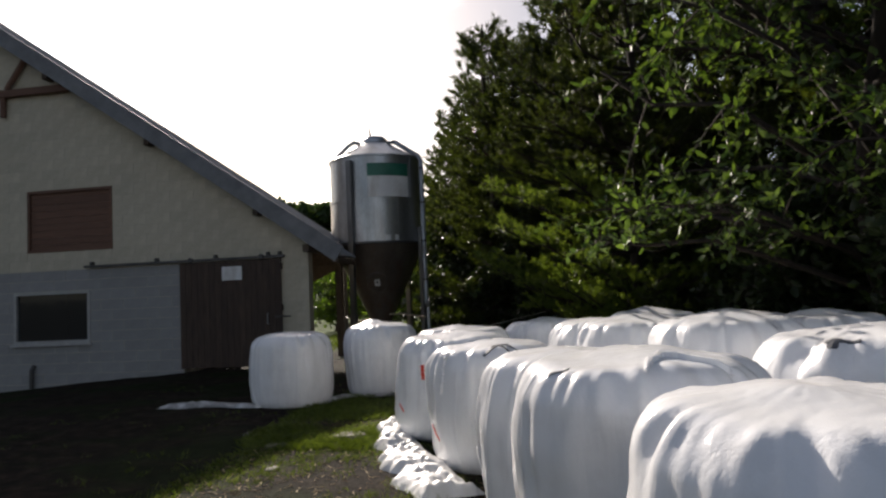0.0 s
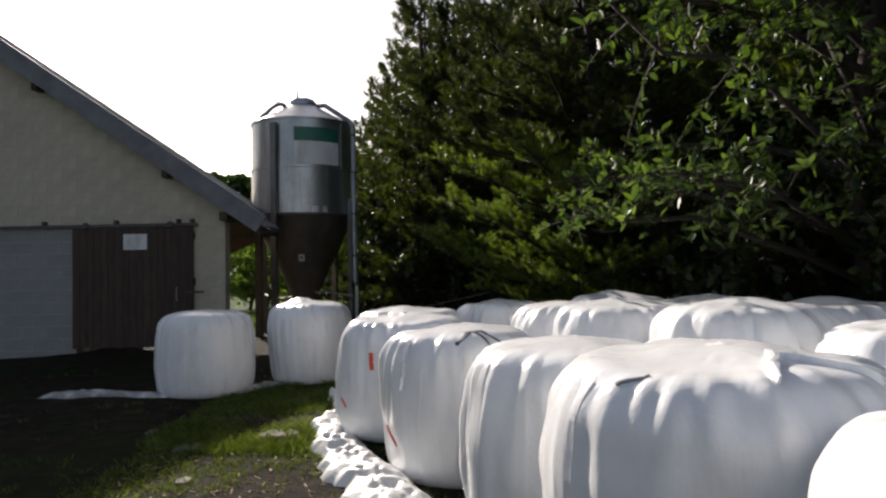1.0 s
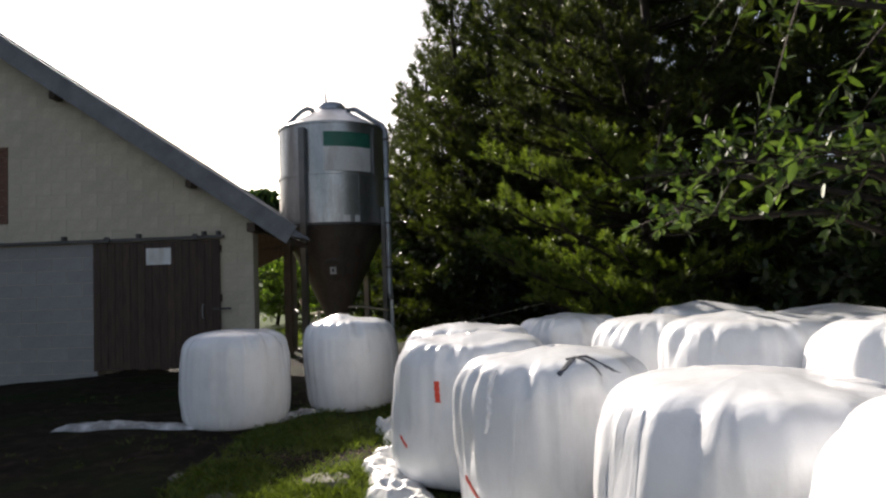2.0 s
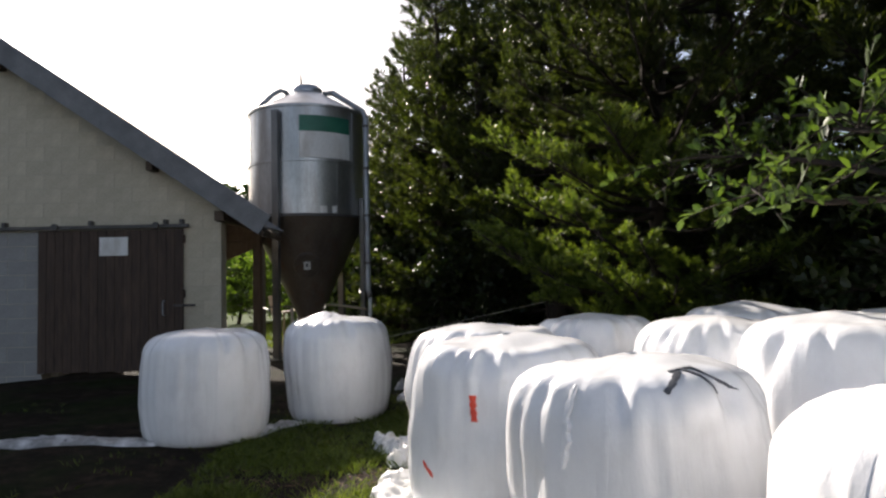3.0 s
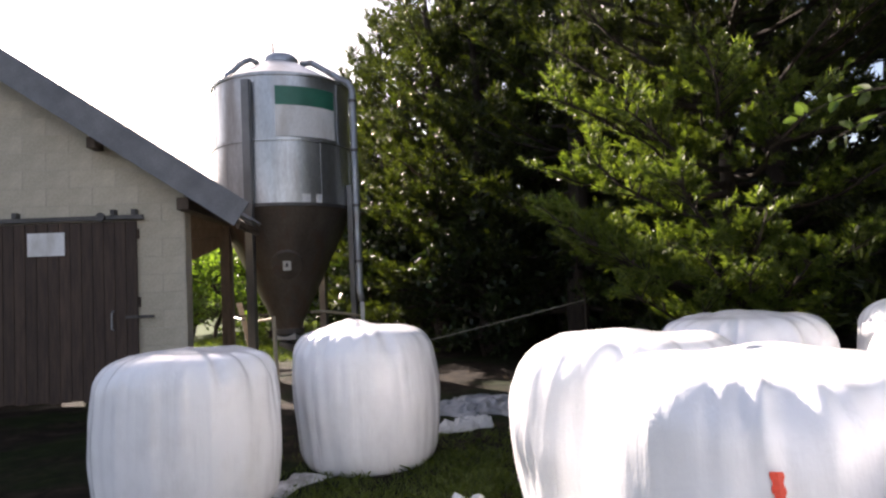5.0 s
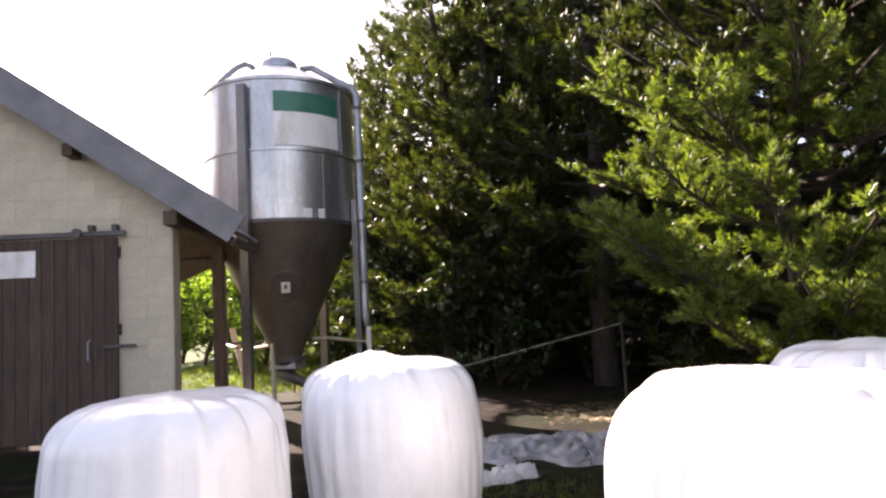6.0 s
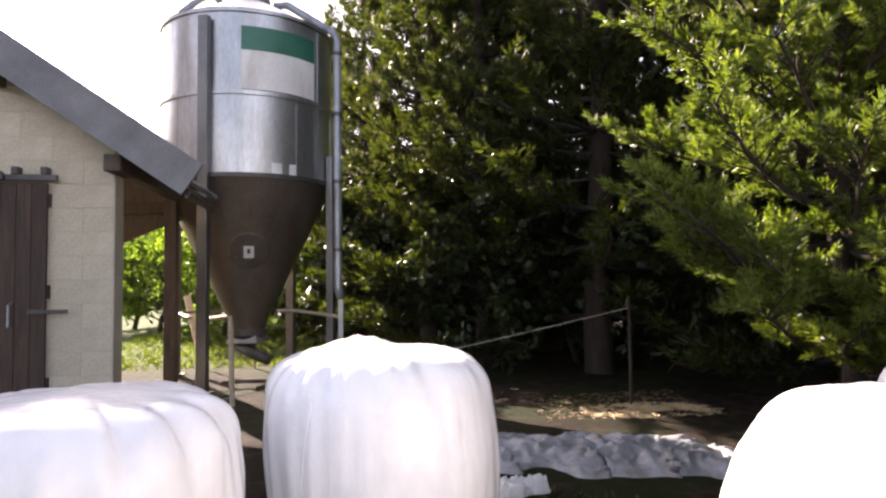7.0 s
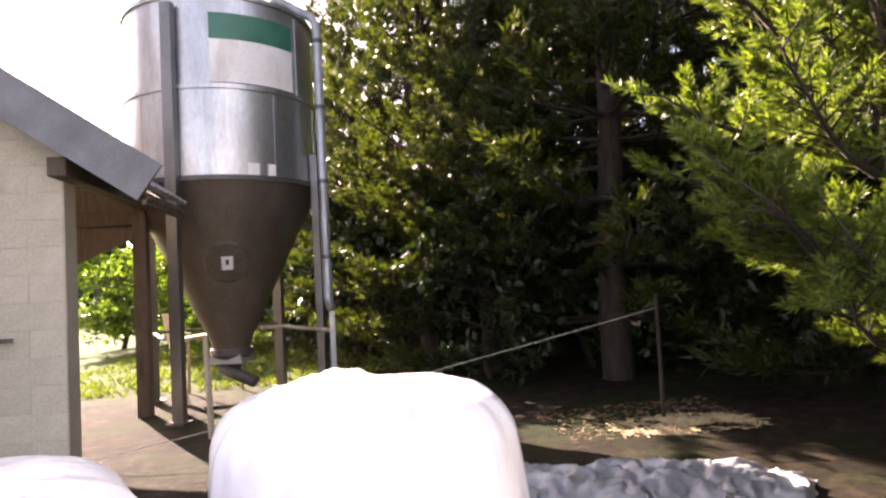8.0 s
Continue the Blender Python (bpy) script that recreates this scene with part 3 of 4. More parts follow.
# filling pipe with elbow, and breather pipe
qa = FRONT + radians(59)
px, py = (SR + 0.20) * math.cos(qa), (SR + 0.16) * math.sin(qa)
part("fill_pipe", tube([(px * 0.30, py * 0.30, S_TOP + 0.52), (px * 0.45, py * 0.45, S_TOP + 0.50), (px * 0.8, py * 0.8, S_TOP + 0.16), (px * 0.95, py * 0.95, S_TOP + 0.02), (px, py, S_TOP - 0.10), (px, py, 1.35), (px * 1.03, py * 1.03, 1.2)], 0.062, 14), M_PIPE, silo, "grey filling pipe down the silo side", smooth=True)
for z in (1.9, 2.9, 3.9, 4.8):
    part("pipe_clamp", lathe([(0.063, -0.025), (0.075, -0.025), (0.075, 0.025), (0.063, 0.025)], 14), M_DARKSTEEL, silo, m=pose(px, py, z))
part("pipe_post", box(-0.035, 0.035, -0.035, 0.035, -0.1, 1.18, 0.004), M_PIPE, silo, m=pose(px * 1.03, py * 1.03, 0))
qb = FRONT + radians(-62)
bx, by = math.cos(qb), math.sin(qb)
part("vent_pipe", tube([(bx * 0.36, by * 0.36, S_TOP + 0.36), (bx * 0.50, by * 0.50, S_TOP + 0.52), (bx * 0.62, by * 0.62, S_TOP + 0.54), (bx * 0.80, by * 0.80, S_TOP + 0.42), (bx * 1.05, by * 1.05, S_TOP + 0.16), (bx * 1.1, by * 1.1, S_TOP + 0.02)], 0.055, 12), M_PIPE, silo, "grey breather pipe on the roof", smooth=True)

# poles and planks about the silo foot
board = thing("wooden_plank", pose(0, 0, 0), "pale weathered plank wedged across the silo legs", "plank")
part("plank", tube([(-2.93, 15.62, 1.07), (-2.72, 15.86, 1.06), (-2.18, 16.24, 0.95)], [0.022, 0.026, 0.024], 6), M_PALEWOOD, board)
stake = thing("wooden_stake", pose(-3.40, 14.95, 0), "pale wooden stake standing below the hopper", "stake")
part("stake", tube([(0.02, 0.02, -0.2), (0, 0, 0.7), (-0.02, 0.03, 1.05)], [0.032, 0.03, 0.026], 8), M_PALEWOOD, stake)
cart = thing("plank_trestle", pose(-4.0, 18.2, 0), "low trestle of pale planks on the grass", "trestle")
part("plank", box(-0.5, 0.5, -0.12, 0.12, 0.86, 0.90, 0.005), M_PALEWOOD, cart, m=pose(0, 0, 0, 0, -6, 18))
for x in (-0.4, 0.4):
    part("leg", tube([(x, 0.1, -0.1), (x * 0.9, 0, 0.87)], 0.025, 6), M_PALEWOOD, cart)
plank2 = thing("leaning_plank", pose(-4.3, 17.3, 0), "pale plank leaning against the eave post", "plank")
part("plank", box(-0.05, 0.05, -0.9, 0.9, -0.015, 0.015, 0.003), M_PALEWOOD, plank2, m=pose(-0.1, 0.3, 0.62, 42, 0, 25))


# ---- bales ----
SEG = 144


def bale_mesh(seed, r, h, lumpy=1.0, knob=None):
    """A wrapped round bale on its flat end: bulging sides, rounded shoulders, film gathered into folds on top."""
    rng = random.Random(seed)
    seg, prof = SEG, []
    c = 0.20 + 0.04 * rng.random()
    for i in range(9):
        prof.append((0.03 + (r - c - 0.03) * (i / 8.0), h + 0.02 * math.cos(i / 8.0 * math.pi) * lumpy))
    top_n = len(prof)
    for i in range(1, 11):
        a = i / 10 * math.pi / 2
        prof.append((r - c + c * math.sin(a) ** 0.9, h - c * 0.9 * (1 - math.cos(a)) - 0.02))
    z_hi, z_lo = prof[-1][1], 0.20
    for i in range(1, 15):
        u = i / 15
        prof.append((r + 0.030 * math.sin(u * math.pi) * r, z_hi + (z_lo - z_hi) * u))
    for i in range(0, 8):
        a = i / 7 * math.pi / 2
        prof.append((r - 0.13 + 0.13 * math.cos(a), z_lo - 0.205 * math.sin(a)))
    folds = [(rng.random() * 2 * math.pi, rng.uniform(0.03, 0.13), rng.uniform(0.02, 0.075)) for _ in range(24)]
    off = Vector((seed * 3.7, seed * 1.3, seed * 2.1))
    lean = Vector((rng.uniform(-0.05, 0.05), rng.uniform(-0.05, 0.05)))
    verts = [(0, 0, h + 0.02)]
    for j, (q, z) in enumerate(prof):
        shoulder = math.exp(-((j - top_n - 5) / 5.0) ** 2)
        for k in range(seg):
            a = 2 * math.pi * k / seg
            p = Vector((q * math.cos(a), q * math.sin(a), z))
            d = 0.045 * noise.noise(p * 1.7 + off) + 0.018 * noise.noise(p * 4.6 + off)
            rip = (0.014 * noise.noise(Vector((a * 6.0, z * 1.1, seed))) + 0.009 * noise.noise(Vector((a * 19.0, z * 0.9, seed + 5.0)))) * min(1.0, q / 0.3)
            fold = 0.0
            for fa, fw, fh in folds:
                da = (a - fa + math.pi) % (2 * math.pi) - math.pi
                fold += fh * math.exp(-(da / fw) ** 2) * (0.6 * math.exp(-((j - top_n - 4) / 4.2) ** 2))
            d = d * lumpy
            pleat = 1 - abs(noise.noise(Vector((a * 3.1, z * 0.7, seed + 9.0)))) * 2.6
            fold += (0.028 * max(0.0, pleat) * lumpy + 0.008 * max(0.0, 1 - abs(noise.noise(Vector((a * 13.0, z * 1.5, seed + 3.0)))) * 3.0)) * math.exp(-((j - top_n - 5) / 4.5) ** 2) * lumpy
            if j < top_n + 3:
                fold += 0.005 * max(0.0, 1 - abs(noise.noise(Vector((a * 4.0 + 2.0 * q, q * 3.0, seed + 1.0)))) * 3.5) * min(1.0, q / 0.15) * lumpy
            fold *= 1.0 if j > top_n else 0.35 + 0.65 * (j / top_n) ** 3
            n = Vector((math.cos(a), math.sin(a), 0))
            w = min(1.0, max(0.0, (j - top_n + 2) / 8.0))
            p += n * (d * w + rip * w - fold * w) + Vector((0, 0, 1)) * ((d * 0.9 - fold * 0.8) * (1 - w))
            if knob:
                p.z += 0.055 * math.exp(-((p.x - knob[0]) ** 2 + (p.y - knob[1]) ** 2) / 0.03) * (1 - w) * (1 + 0.8 * noise.noise(p * 14.0))
            p.x += lean.x * (z / h) ** 2
            p.y += lean.y * (z / h) ** 2
            verts.append(p)
    faces = [(0, 1 + (k + 1) % seg, 1 + k) for k in range(seg)]
    for j in range(len(prof) - 1):
        for k in range(seg):
            a, b = 1 + j * seg + k, 1 + j * seg + (k + 1) % seg
            faces.append((a, b, b + seg, a + seg))
    faces = [f[::-1] if len(f) == 3 else f for f in faces]
    me = mesh_from("film", verts, faces, M_FILM, True)
    bm = bmesh.new()
    bm.from_mesh(me)
    bmesh.ops.recalc_face_normals(bm, faces=bm.faces)
    bm.to_mesh(me)
    bm.free()
    return me, [tuple(v) for v in verts], [z for q, z in prof], top_n


BALES = [  # key, x, y, radius, height, label
    ("A", -3.03, 9.62, 0.611, 1.09, "white film-wrapped round bale standing apart by the barn"),
    ("B", -1.82, 10.46, 0.588, 1.13, "white film-wrapped round bale with a gathered peak on top"),
    ("R0", -0.26, 8.60, 0.628, 1.12, "white film-wrapped round bale at the end of the row"),
    ("R1", -0.18, 7.33, 0.628, 1.11, "white film-wrapped round bale with a red repair patch"),
    ("R2", 0.38, 6.26, 0.627, 1.12, "white film-wrapped round bale mended with dark tape"),
    ("R3", 1.03, 4.73, 0.629, 1.13, "white film-wrapped round bale in the front row"),
    ("R4", 1.36, 3.53, 0.629, 1.25, "white film-wrapped round bale with a torn fold on top"),
    ("R5", 1.78, 2.38, 0.630, 1.20, "white film-wrapped round bale in the front row"),
    ("S1", 0.87, 9.38, 0.599, 1.16, "white film-wrapped round bale in the back row"),
    ("S2", 1.51, 7.96, 0.629, 1.18, "white film-wrapped round bale in the back row"),
    ("S3", 1.83, 6.73, 0.630, 1.26, "white film-wrapped round bale in the back row"),
    ("S4", 2.35, 5.67, 0.630, 1.30, "white film-wrapped round bale in the back row"),
    ("S5", 2.71, 4.19, 0.630, 1.30, "white film-wrapped round bale with a taped tear"),
    ("T1", 2.3, 9.0, 0.63, 1.2, "white film-wrapped round bale under the trees"),
    ("T2", 2.9, 7.6, 0.63, 1.22, "white film-wrapped round bale under the trees"),
    ("T3", 3.3, 6.4, 0.63, 1.26, "white film-wrapped round bale under the trees"),
    ("T4", 3.8, 5.1, 0.63, 1.28, "white film-wrapped round bale under the trees"),
    ("T5", 4.1, 3.7, 0.63, 1.26, "white film-wrapped round bale under the trees"),
]
bales = {}
for i, (key, x, y, r, h, label) in enumerate(BALES):
    b = thing("silage_bale", pose(x, y, ground_height(x, y) - 0.01, 0, 0, 0), label, "bale", "wrapped silage bales")
    me, vv, zz, top_n = bale_mesh(11 + i, r, h, 1.0 if key not in "AB" else 0.55, (-0.12, -0.05) if key == "B" else None)
    link("film", me, b)
    bales[key] = (b, vv, zz, top_n)


def on_bale(key, ang, j, lift):
    """A point on a bale's film at an angle (degrees from +x) and profile row j, lifted off it."""
    b, vv, zz, top_n = bales[key]
    seg = SEG
    k = (ang % 360) / 360 * seg
    j = max(0.0, min(len(zz) - 1.001, j))
    k0, j0 = int(k), int(j)
    u, v = k - k0, j - j0
    at = lambda jj, kk: Vector(vv[1 + jj * seg + kk % seg])
    p = (at(j0, k0) * (1 - u) + at(j0, k0 + 1) * u) * (1 - v) + (at(j0 + 1, k0) * (1 - u) + at(j0 + 1, k0 + 1) * u) * v
    n = (at(j0, k0 + 1) - at(j0, k0)).cross(at(j0 + 1, k0) - at(j0, k0)).normalized()
    out = p - Vector((0, 0, 0.5))
    return p + (n if n.dot(out) > 0 else -n) * lift


def row_at(key, z):
    zz, top_n = bales[key][2], bales[key][3]
    for j in range(top_n, len(zz) - 1):
        if zz[j] >= z >= zz[j + 1]:
            return j + (zz[j] - z) / max(1e-6, zz[j] - zz[j + 1])
    return len(zz) - 1.0


def bale_strip(key, path, width, lift, material, name, label="", frayed=0.2, taper=False):
    """A strip of tape or film that hugs a bale along a path of (degrees, profile row)."""
    bm = bmesh.new()
    rows = []
    steps = 6 * (len(path) - 1)
    for i in range(steps + 1):
        q = i / 6
        a = min(len(path) - 2, int(q))
        f = q - a
        ang, j = path[a][0] * (1 - f) + path[a + 1][0] * f, path[a][1] * (1 - f) + path[a + 1][1] * f
        c = on_bale(key, ang, j, 0)
        da, dj = path[a + 1][0] - path[a][0], path[a + 1][1] - path[a][1]
        nxt = on_bale(key, ang + da * 0.02, j + dj * 0.02, 0) - c
        w = width * (1 + frayed * math.sin(i * 1.7)) / 2
        if taper:
            w *= math.sin(math.pi * (0.04 + 0.92 * i / steps)) ** 0.7
        rr = max(0.15, math.hypot(c.x, c.y))
        tang = Vector((-c.y, c.x, 0)).normalized()
        along = abs(nxt.normalized().dot(tang)) if nxt.length > 1e-6 else 0
        wa, wj = math.degrees(w / rr) * (1 - along), w / 0.055 * along
        rows.append([bm.verts.new(on_bale(key, ang + s * wa, j + s * wj, l)) for s, l in ((-1, lift), (0, lift * 1.15), (1, lift), (1, -0.01), (-1, -0.01))])
    for a, c in zip(rows, rows[1:]):
        for k in range(5):
            bm.faces.new((a[k], a[(k + 1) % 5], c[(k + 1) % 5], c[k]))
    bm.faces.new(rows[0][::-1])
    bm.faces.new(rows[-1])
    bmesh.ops.recalc_face_normals(bm, faces=bm.faces)
    return part(name, bm, material, bales[key][0], label)


z_of = row_at
bale_strip("R1", [(245, z_of("R1", 0.81)), (245.5, z_of("R1", 0.74)), (246.5, z_of("R1", 0.66))], 0.036, 0.007, M_RED, "red_patch", "red repair tape")
bale_strip("R1", [(211, z_of("R1", 0.37)), (219, z_of("R1", 0.31))], 0.035, 0.007, M_RED, "red_patch", "red repair tape")
bale_strip("R2", [(199, z_of("R2", 0.38)), (206, z_of("R2", 0.34)), (216, z_of("R2", 0.29))], 0.035, 0.008, M_RED, "red_patch", "frayed red tape")
for path, w in (([(-92, 12.6), (-86, 10.6), (-80, 8.8)], 0.05), ([(-74, 8.2), (-69, 10.4), (-65, 12.8)], 0.058), ([(-62, 7.6), (-56, 10), (-51, 12.8)], 0.058), ([(-84, 8.4), (-72, 7.8), (-60, 7.3)], 0.025)):
    bale_strip("R2", path, w, 0.006, M_BLACK, "tape_strip", "dark repair tape")
bale_strip("R2", [(226, z_of("R2", 1.06)), (223.5, z_of("R2", 0.92)), (225, z_of("R2", 0.82)), (224, z_of("R2", 0.70))], 0.045, 0.022, M_FILM, "film_tail", "twisted tail of film", 0.35, True)
for path in ([(222, 11.2), (232, 10.6), (242, 10.4)], [(228, 10), (228, 13)]):
    bale_strip("S5", path, 0.05, 0.006, M_BLACK, "tape_strip", "grey repair tape")
bale_strip("R4", [(213, 12.6), (216, 11.2), (222, 9.6)], 0.028, 0.008, M_TARP, "tape_strip", "narrow grey tape end")
bale_strip("R4", [(-92, 10.5), (-87, 7.2), (-70, 4.6), (-54, 5.4), (-50, 9), (-47, 13)], 0.06, 0.024, M_FILM, "raised_fold", "raised arching fold of film", 0.1, True)
# overlapping turns of film down the sides
lap = random.Random(9)
for key in bales:
    for a in (lap.uniform(170, 290),):
        t_n, n_r = bales[key][3], len(bales[key][2])
        bale_strip(key, [(a, t_n + 4), (a + lap.uniform(-4, 4), t_n + 9), (a + lap.uniform(-5, 5), t_n + 20), (a + lap.uniform(-6, 6), n_r - 6)], lap.uniform(0.03, 0.07), 0.0022, M_FILM, "film_overlap", "", 0.06, True)


# ---- foliage ----
def noise_unit(rng):
    while True:
        v = Vector((rng.uniform(-1, 1), rng.uniform(-1, 1), rng.uniform(-1, 1)))
        if 0.05 < v.length < 1:
            return v.normalized()


def join_tubes(paths, seg=6):
    """Many tapered limbs as one mesh: paths of (points, radii)."""
    verts, faces = [], []
    for pts, rad in paths:
        base = len(verts)
        side = None
        for i, p in enumerate(pts):
            d = (pts[min(i + 1, len(pts) - 1)] - pts[max(i - 1, 0)]).normalized()
            ref = Vector((0.3, 0.2, 0.93)) if abs(d.z) < 0.85 else Vector((1, 0.1, 0))
            side = d.cross(ref).normalized()
            up = d.cross(side)
            for k in range(seg):
                a = 2 * math.pi * k / seg
                verts.append(p + (side * math.cos(a) + up * math.sin(a)) * rad[i])
        for i in range(len(pts) - 1):
            for k in range(seg):
                a, b = base + i * seg + k, base + i * seg + (k + 1) % seg
                faces.append((a, b, b + seg, a + seg))
    return verts, faces


def tufts(places, dirs, rng, per, length, width, spread_a=0.9):
    """Brushes of needles: flat slivers fanning from each place about its direction."""
    n = len(places)
    gen = np.random.default_rng(rng.randrange(1 << 30))
    P = np.repeat(np.array([tuple(p) for p in places]), per, axis=0)
    D = np.repeat(np.array([tuple(d) for d in dirs]), per, axis=0)
    V = D + gen.normal(0, spread_a * 0.55, P.shape)
    V /= np.linalg.norm(V, axis=1, keepdims=True) + 1e-9
    L = length * gen.uniform(0.65, 1.25, (n * per, 1))
    S = np.cross(V, gen.normal(0, 1, P.shape))
    S /= np.linalg.norm(S, axis=1, keepdims=True) + 1e-9
    W = width * gen.uniform(0.7, 1.3, (n * per, 1))
    P = P + gen.normal(0, length * 0.12, P.shape)
    c, d = P + V * L * 0.25 + S * W * 0.6, P + V * L * 0.15 - S * W * 0.6
    verts = np.stack([c, P + V * L, d], axis=1).reshape(-1, 3)
    return verts, np.arange(3 * n * per).reshape(-1, 3)


def brushes(starts, dirs, lengths, rng, per, needle, width):
    """Shoots like bottle brushes: needles set all round each shoot, leaning towards its tip."""
    n = len(starts)
    gen = np.random.default_rng(rng.randrange(1 << 30))
    P = np.repeat(np.array([tuple(p) for p in starts]), per, axis=0)
    D = np.repeat(np.array([tuple(d) for d in dirs]), per, axis=0)
    U = gen.uniform(0.0, 1.0, (n * per, 1))
    P = P + D * U * np.repeat(np.array(lengths), per)[:, None]
    R = np.cross(D, gen.normal(0, 1, P.shape))
    R /= np.linalg.norm(R, axis=1, keepdims=True) + 1e-9
    V = D * (0.55 + 0.55 * U) + R * (1.05 - 0.5 * U)
    V /= np.linalg.norm(V, axis=1, keepdims=True)
    S = np.cross(V, gen.normal(0, 1, P.shape))
    S /= np.linalg.norm(S, axis=1, keepdims=True) + 1e-9
    L = needle * gen.uniform(0.7, 1.2, (n * per, 1))
    W = width * gen.uniform(0.7, 1.3, (n * per, 1))
    verts = np.stack([P + S * W * 0.6, P + V * L, P - S * W * 0.6], axis=1).reshape(-1, 3)
    return verts, np.arange(3 * n * per).reshape(-1, 3)


def fast_mesh(name, verts, faces, material):
    me = bpy.data.meshes.new(name)
    verts = np.asarray(verts, dtype=np.float32)
    k = len(faces[0])
    loops = np.asarray(faces, dtype=np.int32).ravel()
    me.vertices.add(len(verts))
    me.vertices.foreach_set("co", verts.ravel())
    me.loops.add(len(loops))
    me.loops.foreach_set("vertex_index", loops)
    me.polygons.add(len(faces))
    me.polygons.foreach_set("loop_start", np.arange(0, len(loops), k, dtype=np.int32))
    me.materials.append(material)
    me.update(calc_edges=True)
    me.validate()
    return me


def pine(seed, height, reach, low, m, label, per=9, needle=0.17, width=0.03, density=1.0, twiggy=False, aimed=()):
    """A pine: tapered trunk, whorls of limbs that sweep up at the tips, brushes of needles along the twigs."""
    rng = random.Random(seed)
    tree = thing("pine_tree", m, label, "tree", "pines behind the bales")
    trunk = [Vector((0.10 * math.sin(i * 0.9 + seed), 0.10 * math.cos(i * 0.7 + seed), height * i / 12 - (0.15 if i == 0 else 0))) for i in range(13)]
    trad = [(0.10 if twiggy else 0.19) * (1 - i / 12.6) ** 0.8 * height / 9 for i in range(13)]
    v, f = join_tubes([(trunk, trad)], 10)
    link("trunk", mesh_from("trunk", v, f, M_BARK, True), tree)
    limbs, places, dirs, plan, lengths = [], [], [], [], []
    for a, z, ln in aimed:
        plan.append((radians(a), z, ln, 0.2 if ln > 2.7 and z < 1.4 else 0.06))
    z = low
    while z < height * 0.98:
        u = (z - low) / (height - low)
        for k in range(rng.randint(4, 6)):
            a = rng.random() * 2 * math.pi
            sun_trim = 0.5 if twiggy and radians(105) < a < radians(190) else 1.0      # limbs shortened on the sun side so sunlight reaches the low branches
            plan.append((a, z, reach * sun_trim * (1 - u) ** 0.72 * rng.uniform(0.6, 1.12) + 0.25, 0.05 + 0.75 * u + rng.uniform(-0.12, 0.12)))
        z += rng.uniform(0.26, 0.46) * height / 9
    for a, z, ln, rise in plan:
        for k in (0,):
            d = Vector((math.cos(a), math.sin(a), 0))
            pts = []
            for i in range(7):
                s = i / 6
                pts.append(Vector((0, 0, z)) + d * ln * s + Vector((0, 0, ln * (rise * s - 0.30 * s + 0.34 * s * s))) + Vector((rng.uniform(-1, 1), rng.uniform(-1, 1), rng.uniform(-1, 1))) * 0.06 * s)
            limbs.append((pts, [0.035 * (1 - i / 7) * (0.5 + ln / reach) for i in range(7)]))
            n_tw = int((6 + ln * 7) * density)
            for _ in range(n_tw):
                s = rng.uniform(0.18, 1.0) ** 0.8
                i = min(5, int(s * 6))
                p = pts[i].lerp(pts[i + 1], s * 6 - i)
                fwd = (pts[i + 1] - pts[i]).normalized()
                side = fwd.cross(Vector((0, 0, 1))).normalized() * rng.choice((-1, 1))
                td = (fwd * 0.8 + side * rng.uniform(0.1, 1.1) + Vector((0, 0, rng.uniform(-0.15, 0.55)))).normalized()
                tl = rng.uniform(0.2, 0.55) * (1.15 - 0.5 * s)
                if twiggy:
                    limbs.append(([p, p + td * tl + Vector((0, 0, 0.05))], [0.009, 0.003]))
                    for q in range(5):
                        fan = rng.choice((-1, 1)) * rng.uniform(0.15, 0.9) if q else 0.0
                        sd = (td + td.cross(Vector((0, 0, 1))) * fan + Vector((0, 0, rng.uniform(0.15, 0.75)))).normalized()
                        places.append(p + td * tl * (1.0 if q == 0 else rng.uniform(0.25, 0.9)) + Vector((0, 0, 0.04)))
                        dirs.append(sd)
                        lengths.append(rng.uniform(0.08, 0.18))
                    continue
                for q in range(3):
                    places.append(p + td * tl * (0.35 + 0.33 * q))
                    dirs.append((td + Vector((0, 0, 0.35 * q / 2))).normalized())
    v, f = join_tubes(limbs, 3)
    link("branchwork", mesh_from("branchwork", v, f, M_BARK, True), tree)
    if not twiggy:
        v, f = tufts(places, dirs, rng, per, needle, width)
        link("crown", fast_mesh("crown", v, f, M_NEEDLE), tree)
        return tree
    # needles below 3.4 m take the sunlit colour, those above the darker one
    for name, m_leaf, label, keep in (("crown", M_NEEDLE, "", lambda p: p.z >= 3.4), ("low_foliage", M_NEEDLE_LIT, "needles on the low branches, coloured bright for sunlight", lambda p: p.z < 3.4)):
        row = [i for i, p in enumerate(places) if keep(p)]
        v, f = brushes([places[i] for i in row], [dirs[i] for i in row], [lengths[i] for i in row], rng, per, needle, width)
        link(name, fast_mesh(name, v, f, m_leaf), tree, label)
    return tree


